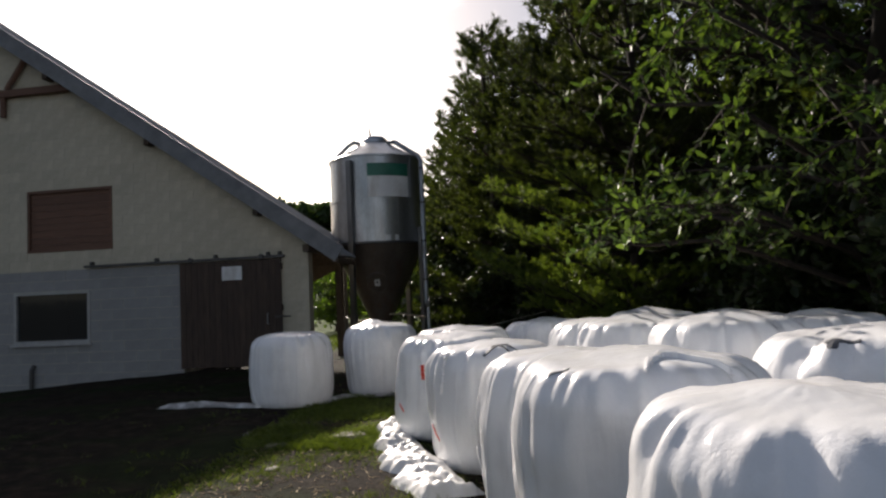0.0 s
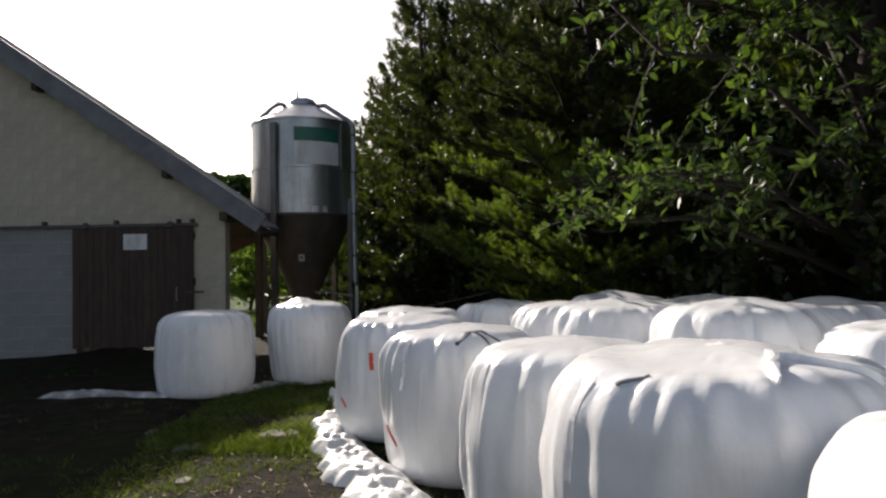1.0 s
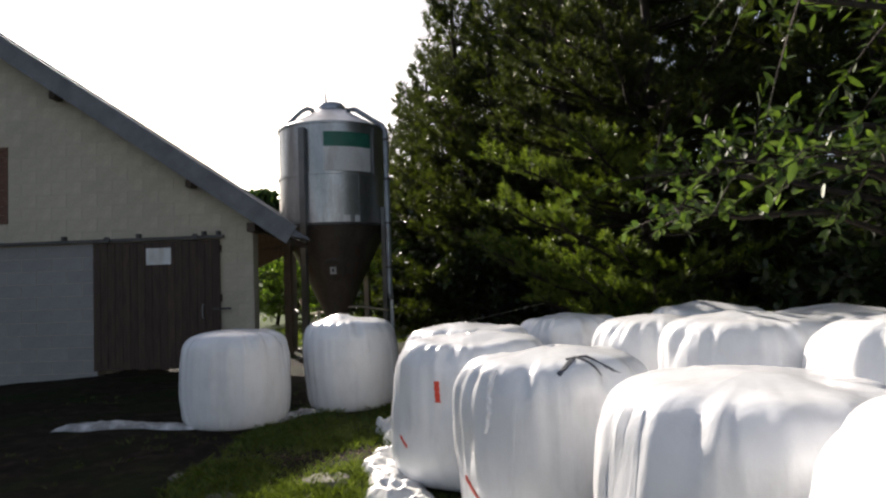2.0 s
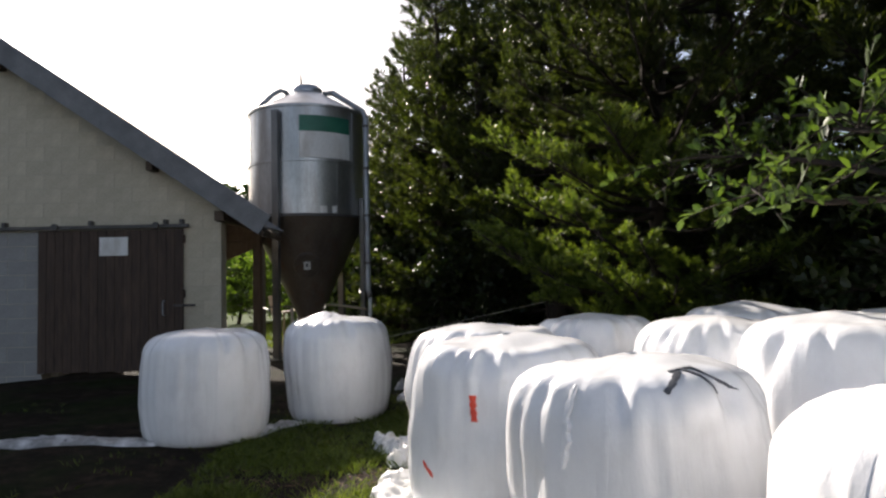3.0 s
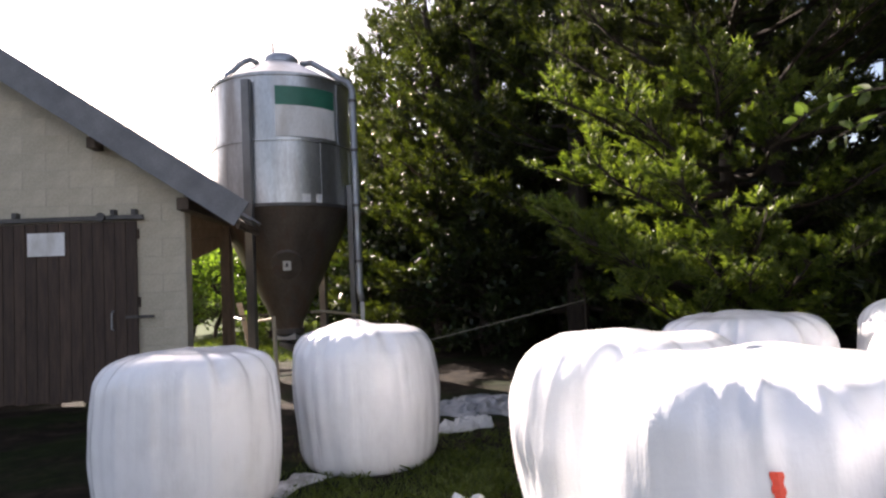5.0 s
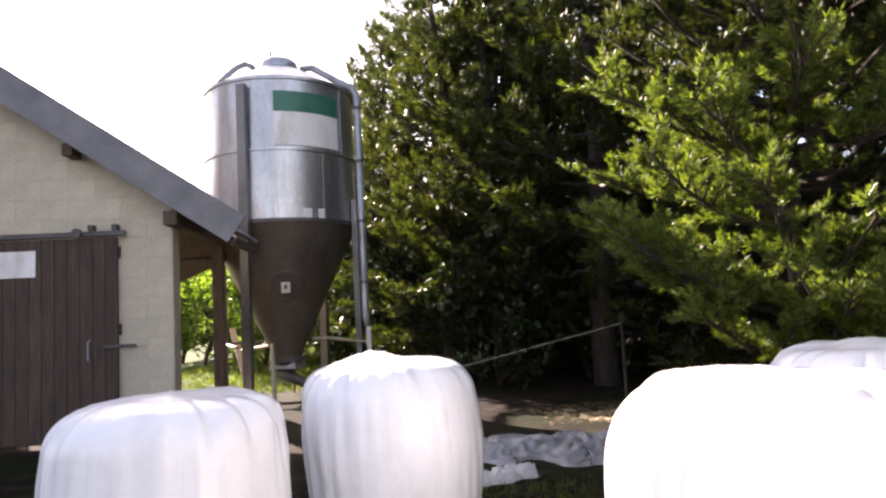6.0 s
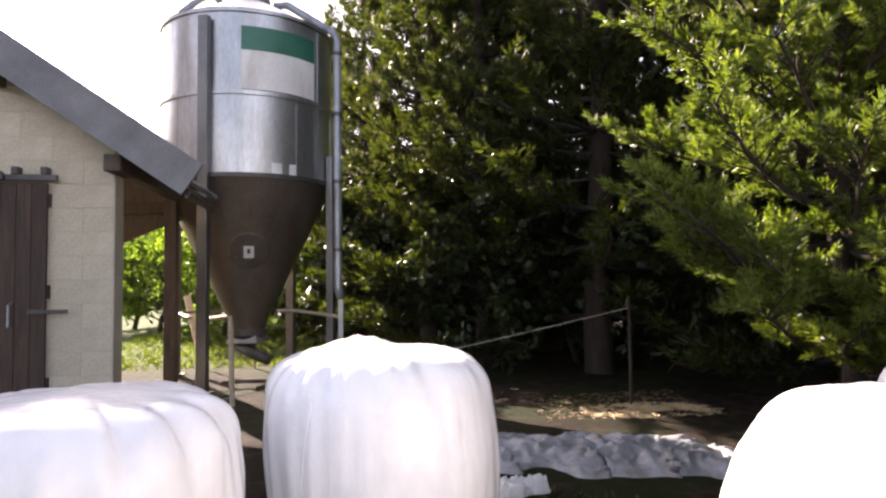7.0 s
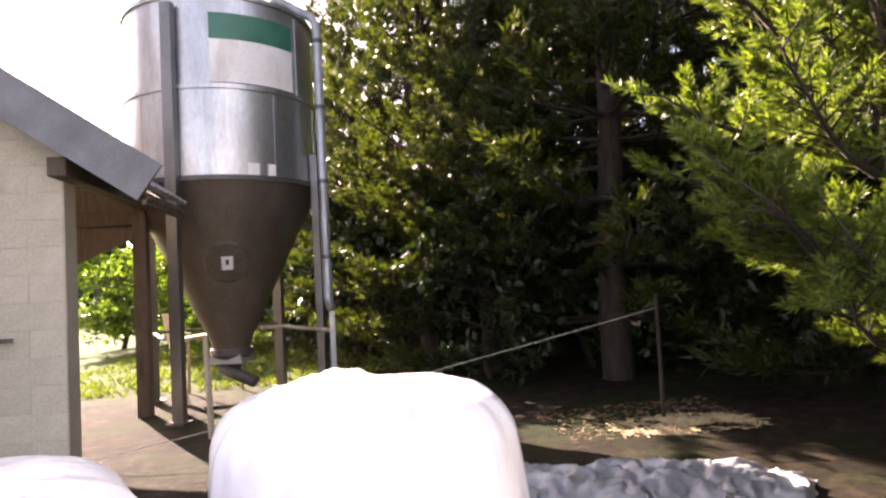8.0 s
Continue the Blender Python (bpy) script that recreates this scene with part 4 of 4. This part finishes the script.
def leaf_cloud(places, dirs, rng, length, width, per=1):
    """Pointed, folded leaves, one quad fan each."""
    gen = np.random.default_rng(rng.randrange(1 << 30))
    n = len(places)
    P = np.array([tuple(p) for p in places])
    D = np.array([tuple(d) for d in dirs])
    V = D + gen.normal(0, 0.45, P.shape)
    V /= np.linalg.norm(V, axis=1, keepdims=True) + 1e-9
    S = np.cross(V, gen.normal(0, 1, P.shape) * 0.6 + np.array([0, 0, 1.0]))
    S /= np.linalg.norm(S, axis=1, keepdims=True) + 1e-9
    N = np.cross(S, V)
    L = length * gen.uniform(0.6, 1.3, (n, 1))
    W = width * gen.uniform(0.7, 1.3, (n, 1))
    v = [P, P + V * L * 0.35 + S * W * 0.5 + N * W * 0.16, P + V * L * 0.72 + S * W * 0.38 + N * W * 0.12, P + V * L, P + V * L * 0.72 - S * W * 0.38 + N * W * 0.12, P + V * L * 0.35 - S * W * 0.5 + N * W * 0.16]
    verts = np.stack(v, axis=1).reshape(-1, 3)
    faces = []
    for i in range(n):
        faces.append((6 * i, 6 * i + 1, 6 * i + 2, 6 * i + 3))
        faces.append((6 * i, 6 * i + 3, 6 * i + 4, 6 * i + 5))
    return verts, faces


def broadleaf(name, seed, m, label, category, height, reach, low, boughs, twigs, leaves, leaf_l, leaf_w, material, group="", trunk_r=0.14, droop=0.1):
    """A broad-leaved tree or bush: trunk, boughs, twigs that arch, leaves along each twig."""
    rng = random.Random(seed)
    tree = thing(name, m, label, category, group)
    trunk = [Vector((0.12 * math.sin(i + seed), 0.12 * math.cos(i * 1.3 + seed), height * 0.8 * i / 8 - (0.15 if i == 0 else 0))) for i in range(9)]
    v, f = join_tubes([(trunk, [trunk_r * (1 - i / 9.5) for i in range(9)])], 8)
    link("trunk", mesh_from("trunk", v, f, M_BARK, True), tree)
    limbs, places, dirs = [], [], []
    for b in range(boughs):
        a = rng.random() * 2 * math.pi
        z0 = rng.uniform(low * 0.7, height * 0.72)
        u = max(0.0, z0 / height)
        ln = reach * rng.uniform(0.65, 1.1) * (1.1 - 0.55 * u)
        d = Vector((math.cos(a), math.sin(a), 0))
        pts = [Vector((0, 0, z0)) + d * ln * s + Vector((0, 0, ln * (0.55 * s - 0.30 * s * s))) + noise_unit(rng) * 0.10 * s * ln * 0.4 for s in (0, 0.2, 0.4, 0.6, 0.8, 1.0)]
        limbs.append((pts, [0.05 * trunk_r / 0.14 * (1 - i / 6.3) for i in range(6)]))
        for t in range(twigs):
            s = rng.uniform(0.25, 1.0)
            i = min(4, int(s * 5))
            p = pts[i].lerp(pts[i + 1], s * 5 - i)
            td = (d * rng.uniform(0.2, 1.0) + noise_unit(rng) * 0.9 + Vector((0, 0, 0.25))).normalized()
            tl = rng.uniform(0.35, 0.85) * min(1.0, reach / 2.2)
            tp = [p + td * tl * q + Vector((0, 0, -droop * tl * q * q * 2)) for q in (0, 0.33, 0.66, 1.0)]
            if tp[-1].z < low:
                continue
            limbs.append((tp, [0.010, 0.008, 0.005, 0.002]))
            for k in range(leaves):
                q = rng.uniform(0.15, 1.0)
                j = min(2, int(q * 3))
                places.append(tp[j].lerp(tp[j + 1], q * 3 - j))
                dirs.append((td + noise_unit(rng) * 0.9 + Vector((0, 0, 0.15))).normalized())
    v, f = join_tubes(limbs, 3)
    link("branchwork", mesh_from("branchwork", v, f, M_BARK, True), tree)
    v, f = leaf_cloud(places, dirs, rng, leaf_l, leaf_w)
    link("crown", fast_mesh("crown", v, f, material), tree)
    return tree


# pines: the near one reaches over the bales, the others close the back
LOW_LIMBS = [(213, 1.2, 3.2), (211, 1.25, 3.05), (215, 1.15, 2.95), (209, 1.35, 2.75), (218, 1.0, 2.4), (230, 0.9, 2.1), (248, 0.9, 1.9), (264, 0.85, 1.8), (240, 0.7, 1.6), (208, 1.45, 2.6), (222, 1.35, 2.7), (204, 1.8, 2.7), (232, 1.9, 2.8), (216, 2.2, 3.0), (196, 2.4, 2.6), (224, 2.7, 2.9), (207, 3.0, 2.8), (238, 3.1, 2.8),
             (192, 3.5, 2.6), (217, 3.7, 2.9), (230, 4.1, 2.7), (203, 4.4, 2.7), (246, 1.7, 2.6), (254, 2.6, 2.6), (224, 4.8, 2.7), (212, 5.3, 2.6), (236, 5.6, 2.5), (242, 1.15, 2.4),
             (256, 1.2, 2.3), (268, 1.4, 2.3), (236, 1.25, 2.7), (262, 3.4, 2.5), (250, 4.3, 2.5), (280, 2.2, 2.3), (275, 3.6, 2.3), (290, 1.5, 2.2)]
near_pine = pine(3, 11.0, 2.6, 2.5, pose(2.65, 12.5, 0, 0, 0, 0), "tall green pine with low sweeping branches over the bales", 26, 0.074, 0.0125, 1.1, True, LOW_LIMBS)
pine_a = pine(5, 11.0, 2.6, 0.9, pose(1.9, 16.7, 0, 0, 0, 40), "tall dark green pine behind the bales", 7, 0.18, 0.032)
pine_b = pine(8, 12.0, 3.0, 0.5, pose(4.6, 14.6, 0, 0, 0, 0), "tall dark green pine in the shelter belt", 7, 0.20, 0.037)
for src, x, y, turn, s in ((pine_a, -0.55, 19.0, 130, 0.86), (pine_b, 1.9, 19.6, 60, 0.95), (pine_a, 5.4, 10.9, 250, 1.08), (pine_b, 7.6, 12.0, 200, 1.0), (pine_a, 7.3, 17.2, 20, 1.1),
                           (pine_b, 7.6, 7.6, 310, 1.0), (pine_a, 8.6, 3.6, 80, 1.05), (pine_a, -0.9, 24.0, 300, 1.0),
                           (pine_b, 3.6, 18.4, 33, 0.8), (pine_b, 1.4, 23.0, 280, 0.85), (pine_b, 6.0, 21.0, 110, 0.95), (pine_b, 0.3, 18.3, 15, 0.72), (pine_b, -1.7, 22.5, 215, 0.72),
                           (pine_b, 2.8, 25.5, 140, 1.1), (pine_a, 5.2, 26.0, 75, 1.2), (pine_b, 0.9, 27.5, 20, 0.95), (pine_a, 8.4, 23.5, 190, 1.2), (pine_b, 10.6, 19.5, 265, 1.2), (pine_a, 3.9, 22.4, 330, 1.05), (pine_b, 11.2, 13.8, 95, 1.15), (pine_a, 10.2, 9.0, 170, 1.1), (pine_b, -2.5, 25.5, 250, 0.72), (pine_b, -3.5, 27.5, 130, 0.64), (pine_b, -0.6, 21.0, 300, 0.7)):
    c = copy_thing(src, pose(x, y, ground_height(x, y), 0, 0, turn) @ Matrix.Scale(s, 4))
willow = broadleaf("willow_tree", 21, pose(4.5, 7.6, 0), "broad-leaved willow tree hanging over the bales", "tree", 8.5, 3.7, 1.65, 48, 26, 13, 0.11, 0.045, M_LEAF, "", 0.16)
willow_b = broadleaf("willow_tree", 23, pose(6.0, 5.2, 0), "dense broad-leaved willow at the edge of the yard", "tree", 8.0, 3.0, 1.7, 40, 24, 12, 0.11, 0.046, M_LEAF, "", 0.15)
# undergrowth that closes the wood below the crowns, its leaves coloured dark for shade
under = broadleaf("undergrowth_bush", 35, pose(0.2, 17.6, 0), "leafy undergrowth below the trees, coloured dark for shade", "bush", 3.2, 1.5, 0.05, 30, 16, 9, 0.15, 0.085, M_UNDER_SHADED, "undergrowth below the pines", 0.05)
# the last two are added to fill the dark below the willow
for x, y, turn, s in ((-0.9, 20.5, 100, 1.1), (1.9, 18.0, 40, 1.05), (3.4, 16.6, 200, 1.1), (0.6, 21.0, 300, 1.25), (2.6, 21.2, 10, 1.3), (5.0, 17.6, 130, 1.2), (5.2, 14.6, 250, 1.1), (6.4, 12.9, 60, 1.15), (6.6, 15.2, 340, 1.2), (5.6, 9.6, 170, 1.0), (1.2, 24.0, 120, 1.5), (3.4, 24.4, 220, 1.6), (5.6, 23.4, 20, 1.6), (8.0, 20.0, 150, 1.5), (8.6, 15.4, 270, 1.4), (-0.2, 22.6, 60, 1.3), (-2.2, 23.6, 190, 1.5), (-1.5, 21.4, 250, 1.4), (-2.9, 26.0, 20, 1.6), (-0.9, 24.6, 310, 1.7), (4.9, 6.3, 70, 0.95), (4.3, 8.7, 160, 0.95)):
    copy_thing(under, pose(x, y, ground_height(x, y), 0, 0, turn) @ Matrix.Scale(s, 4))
# sunlit bushes and trees beyond the barn
bush = broadleaf("bush", 31, pose(-5.3, 24.5, 0), "sunlit leafy bush on the grass behind the barn", "bush", 3.6, 1.7, 0.1, 34, 18, 12, 0.12, 0.065, M_BUSH, "bushes behind the barn", 0.07)
for x, y, turn, s in ((-7.6, 27.5, 80, 1.1), (-3.2, 27.0, 200, 1.15), (-5.6, 30.5, 300, 1.3), (-9.5, 31.0, 10, 1.3)):
    copy_thing(bush, pose(x, y, ground_height(x, y), 0, 0, turn) @ Matrix.Scale(s, 4))
far_tree = broadleaf("far_tree", 41, pose(-13.5, 78.0, 0), "distant leafy tree on the wood's edge", "tree", 13.0, 4.6, 1.0, 44, 14, 7, 0.62, 0.45, M_FAR, "wood beyond the farm", 0.3)
rng = random.Random(77)
for i in range(8):
    x = -38 + i * 4.2 + rng.uniform(-1, 1)
    y = 80 + rng.uniform(-5, 8)
    copy_thing(far_tree, pose(x, y, ground_height(x, y) - 0.2, 0, 0, rng.uniform(0, 360)) @ Matrix.Scale(rng.uniform(1.15, 1.4), 4))


# ---- ground cover ----
def grass_field(name, label, rng, count, area, length, width, keep):
    gen = np.random.default_rng(rng)
    pts = []
    while len(pts) < count:
        x, y = gen.uniform(area[0], area[1]), gen.uniform(area[2], area[3])
        if keep(x, y) > gen.random():
            for _ in range(5):
                xx, yy = x + gen.normal(0, 0.03), y + gen.normal(0, 0.03)
                pts.append((xx, yy, ground_height(xx, yy) - 0.005))
    P = np.array(pts)
    n = len(P)
    V = np.stack([gen.normal(0, 0.45, n), gen.normal(0, 0.45, n), np.ones(n)], axis=1)
    L = length * gen.uniform(0.4, 1.3, (n, 1))
    a = gen.uniform(0, 2 * np.pi, n)
    S = np.stack([np.cos(a), np.sin(a), np.zeros(n)], axis=1) * width / 2
    bend = np.stack([V[:, 0], V[:, 1], -0.25 * np.ones(n)], axis=1)
    v = np.stack([P - S, P + S, P + V * L * 0.55 + S * 0.7, P + V * L * 0.9 + bend * L * 0.35, P + V * L * 0.55 - S * 0.7], axis=1).reshape(-1, 3)
    f = [(5 * i, 5 * i + 1, 5 * i + 2, 5 * i + 3, 5 * i + 4) for i in range(n)]
    return tagged(link(name, fast_mesh(name, v, f, M_GRASS)), label, "grass", kind="stuff")


patchy = lambda x, y: max(0.0, min(1.0, 0.35 + 1.9 * noise.noise(Vector((x * 0.55, y * 0.55, 0.0)))))
path_clear = lambda x, y: 0.0 if any((x - b[1]) ** 2 + (y - b[2]) ** 2 < (b[3] * 0.95) ** 2 for b in BALES) else 1.0
grass_field("yard_grass", "short tufts of green grass on the yard", 5, 16000, (-6.0, 0.2, 3.0, 11.5), 0.06, 0.006, lambda x, y: patchy(x, y) * path_clear(x, y) * (1.0 if x > -2.4 else 0.04))
grass_field("verge_grass", "fresh green grass growing beside the bales", 8, 15000, (-2.6, -0.75, 6.6, 10.4), 0.085, 0.007, lambda x, y: path_clear(x, y) * max(0.0, min(1.0, 0.55 + 2.2 * noise.noise(Vector((x * 1.1, y * 1.1, 4.0))))))
grass_field("meadow_grass", "sunlit grass behind the barn", 6, 16000, (-10.0, -0.5, 18.5, 34.0), 0.13, 0.02, lambda x, y: 0.9 if x > -7.3 else 0.0)


def litter(name, label, seed, count, area, size, thick, material, category, keep=None):
    gen = np.random.default_rng(seed)
    verts, faces = [], []
    k = 0
    while k < count:
        x, y = gen.uniform(area[0], area[1]), gen.uniform(area[2], area[3])
        if keep is not None and keep(x, y) < gen.random():
            continue
        a = gen.uniform(0, 2 * np.pi)
        ln = size * gen.uniform(0.4, 1.5)
        d = Vector((math.cos(a), math.sin(a), gen.normal(0, 0.12)))
        s = Vector((-math.sin(a), math.cos(a), 0)) * thick * gen.uniform(0.6, 1.6)
        u = Vector((0, 0, thick * 0.8))
        p = Vector((x, y, ground_height(x, y) + 0.006))
        b = len(verts)
        for q in (p - d * ln / 2, p + d * ln / 2):
            verts += [q - s, q + s, q + u]
        faces += [(b, b + 1, b + 4, b + 3), (b + 1, b + 2, b + 5, b + 4), (b + 2, b, b + 3, b + 5)]
        k += 1
    return tagged(link(name, mesh_from(name, verts, faces, material)), label, category, kind="stuff")


litter("straw_litter", "scattered brown straw and chaff on the soil", 3, 700, (-2.4, 0.4, 3.5, 9.5), 0.06, 0.0035, M_LITTER, "straw", path_clear)
# pale stalks added where a sun patch falls: the light is in their colour
litter("sunspot_litter", "pale dry litter under the pines, standing in for a sunlit patch", 7, 900, (0.3, 2.1, 13.1, 14.3), 0.09, 0.006, M_STRAW, "hay", lambda x, y: max(0.0, 1.15 - math.hypot((x - 1.2) / 0.75, (y - 13.72) / 0.42)) * max(0.0, 0.6 + 1.5 * noise.noise(Vector((x * 3.0, y * 3.0, 2.0)))))
litter("path_litter", "pale straw and chaff trodden into the yard soil", 8, 420, (-2.3, -0.6, 3.6, 7.2), 0.06, 0.005, M_STRAW, "straw", path_clear)
litter("twig_litter", "dry twigs and leaves under the pines", 4, 700, (0.0, 2.0, 13.4, 14.9), 0.045, 0.005, M_LITTER, "twigs")

# flat field stones
for i, (x, y, s) in enumerate(((-1.33, 7.12, 0.15), (-2.05, 6.75, 0.10), (-1.72, 5.9, 0.06), (-2.6, 7.3, 0.08))):
    bm = bmesh.new()
    bmesh.ops.create_icosphere(bm, subdivisions=3, radius=1.0)
    for v in bm.verts:
        k = 1 + 0.28 * noise.noise(v.co * 1.7 + Vector((i * 5.1, 0, 0)))
        v.co = Vector((v.co.x * s * 1.3 * k, v.co.y * s * k, max(-0.5, min(0.45, v.co.z)) * s * 0.38 * k))
    st = part("stone", bm, M_STONE, None, "", True, pose(x, y, ground_height(x, y) + 0.01, 0, 0, i * 50))
    tagged(st, "flat pale field stone on the soil", "stone", "stones in the yard")


def crumpled_sheet(name, label, category, seed, outline, res, amp, scale, material, group="", lift=0.02):
    """A loose sheet of film lying in folds along a line of (x, y, half width, height)."""
    verts, faces = [], []
    n = len(outline)
    cols = 2 * res
    rows = (n - 1) * res
    off = Vector((seed * 2.3, seed, 0))
    for j in range(rows + 1):
        q = j / res
        i = min(n - 2, int(q))
        u = q - i
        x, y, w, h = [outline[i][k] * (1 - u) + outline[i + 1][k] * u for k in range(4)]
        dx, dy = outline[i + 1][0] - outline[i][0], outline[i + 1][1] - outline[i][1]
        ln = math.hypot(dx, dy)
        nx, ny = -dy / ln, dx / ln
        for c in range(cols + 1):
            s = 2 * c / cols - 1
            ww = w * (1 + 0.55 * noise.noise(Vector((q * 1.7, s * 0.4, seed))))
            px_, py_ = x + nx * s * ww, y + ny * s * ww
            p = Vector((px_ * scale, py_ * scale, 0))
            ridge = 1 - abs(noise.noise(p + off)) * 2.2
            ridge2 = 1 - abs(noise.noise(p * 2.3 + off * 1.7)) * 2.0
            edge = max(0.0, 1 - abs(s) ** 3) * min(1.0, j / 3, (rows - j) / 3)
            z = ground_height(px_, py_) + lift * (0.2 + 0.8 * edge) + max(0.0, ridge) * amp * edge + max(0.0, ridge2) * amp * 0.5 * edge + h * edge
            px_ += 0.05 * noise.noise(p * 2 + off * 2)
            verts.append((px_, py_, z))
    for j in range(rows):
        for c in range(cols):
            a = j * (cols + 1) + c
            faces.append((a, a + 1, a + cols + 2, a + cols + 1))
    me = mesh_from(name, verts, faces, material, True)
    return tagged(link(name, me), label, category, group)


crumpled_sheet("torn_film", "crumpled torn white film at the foot of the bales", "plastic film", 2, [(-0.95, 8.0, 0.12, 0.0), (-0.98, 7.5, 0.18, 0.02), (-0.75, 6.8, 0.2, 0.03), (-0.5, 6.2, 0.22, 0.05), (-0.18, 5.6, 0.30, 0.05), (0.1, 5.0, 0.25, 0.03)], 24, 0.05, 4.5, M_SCRAP, "loose film on the ground")
# this strip wears the darkened film colour in place of barn shade
crumpled_sheet("torn_film", "flattened strip of white film before the lone bale", "plastic film", 4, [(-5.0, 9.2, 0.10, 0.0), (-4.5, 9.25, 0.16, 0.02), (-4.0, 9.3, 0.14, 0.0), (-3.4, 9.2, 0.10, 0.0), (-2.6, 9.6, 0.16, 0.0), (-2.2, 10.1, 0.14, 0.0)], 14, 0.03, 6.0, M_FILM_SHADED, "loose film on the ground")
crumpled_sheet("torn_film", "crumpled white film between two bales", "plastic film", 6, [(-1.22, 11.28, 0.06, 0.0), (-1.02, 11.3, 0.12, 0.02), (-0.8, 11.36, 0.10, 0.02), (-0.62, 11.4, 0.05, 0.0)], 24, 0.06, 8.0, M_SCRAP, "loose film on the ground")
crumpled_sheet("torn_film", "crumpled white film at the end of the bale row", "plastic film", 12, [(-1.25, 9.05, 0.06, 0.0), (-1.08, 8.85, 0.14, 0.03), (-0.95, 8.55, 0.16, 0.04), (-0.95, 8.2, 0.12, 0.02)], 24, 0.07, 7.0, M_SCRAP, "loose film on the ground")
crumpled_sheet("ground_sheet", "dusty grey plastic sheet spread over the ground", "plastic sheet", 9, [(-1.3, 12.3, 0.30, 0.0), (-0.7, 12.3, 0.45, 0.01), (0.0, 12.2, 0.55, 0.03), (0.6, 12.0, 0.55, 0.04), (1.0, 11.7, 0.40, 0.0)], 28, 0.075, 4.4, M_TARP, "", 0.012)

# fence rope from the barn corner to the trees
rope = thing("fence_rope", pose(0, 0, 0), "pale fence rope strung from the barn to the trees", "rope")
part("rope", tube([Vector((-4.4, 14.0, 0.05)).lerp(Vector((1.15, 14.05, 1.11)), k / 12) + Vector((0, 0, -0.03 * math.sin(math.pi * k / 12))) for k in range(13)], 0.0045, 6), M_ROPE, rope)
part("rope_peg", tube([(-4.4, 14.0, -0.15), (-4.4, 14.0, 0.14)], 0.018, 6), M_PALEWOOD, rope)
part("rope_post", tube([(1.15, 14.05, -0.15), (1.16, 14.06, 0.6), (1.15, 14.05, 1.25)], [0.022, 0.02, 0.016], 8), M_BARK, rope, "thin dark sapling that holds the rope")


# ---- wall blocks of the gable ----
BW, BH, GAP = 0.62, 0.25, 0.005
HOLES = [(DOOR[0], DOOR[1], -1.0, DOOR[2]), (UPWIN[0] - 0.02, UPWIN[1] + 0.02, UPWIN[2] - 0.02, UPWIN[3] + 0.02), (LOWIN[0], LOWIN[1], LOWIN[2] - 0.02, LOWIN[3])]
shared = {}


def block_mesh(w, h0, h1, material):
    """A block of width w, its top cut from height h0 to h1."""
    key = (round(w, 3), round(h0, 3), round(h1, 3), material.name)
    if key not in shared:
        e, d = 0.004, 0.005
        front = [(e, e), (w - e, e), (w - e, h1 - e), (e, h0 - e)]
        back = [(0, 0), (w, 0), (w, h1), (0, h0)]
        v = [(x, -d, z) for x, z in front] + [(x, 0.004, z) for x, z in back]
        f = [(0, 1, 2, 3), (4, 5, 1, 0), (5, 6, 2, 1), (6, 7, 3, 2), (7, 4, 0, 3)]
        shared[key] = mesh_from("block", v, f, material)
    return shared[key]


course, z = 0, -0.75
while z < 8.2:
    cuts = {CORNER, -12.6}
    off = 0.31 * (course % 2)
    x = CORNER - off
    while x > -12.6:
        cuts.add(round(x, 3))
        x -= BW
    z_top = z + BH - GAP
    holes = [q for q in HOLES if q[2] < z_top and q[3] > z]
    for q in holes:
        cuts.update((q[0], q[1]))
    xs = sorted(cuts)
    for x0, x1 in zip(xs, xs[1:]):
        w = x1 - x0 - GAP
        mid = (x0 + x1) / 2
        z0, z1 = z, z_top
        skip = w < 0.05
        for q in holes:
            if q[0] < mid < q[1]:
                if q[2] > z + 0.04:
                    z1 = min(z1, q[2])
                elif q[3] < z_top - 0.04:
                    z0 = max(z0, q[3])
                else:
                    skip = True
        if skip:
            continue
        h0, h1 = min(z1, roof_z(x0) - 0.13) - z0, min(z1, roof_z(x1 - GAP) - 0.13) - z0
        if h1 < 0.03:
            continue
        lime = x1 < DOOR[0] + 0.01 and z < 2.45
        link("block", block_mesh(w, h0, h1, M_LIME if lime else M_BLOCK), barn, m=pose(x0, WALL_Y, z0))
    z += BH
    course += 1
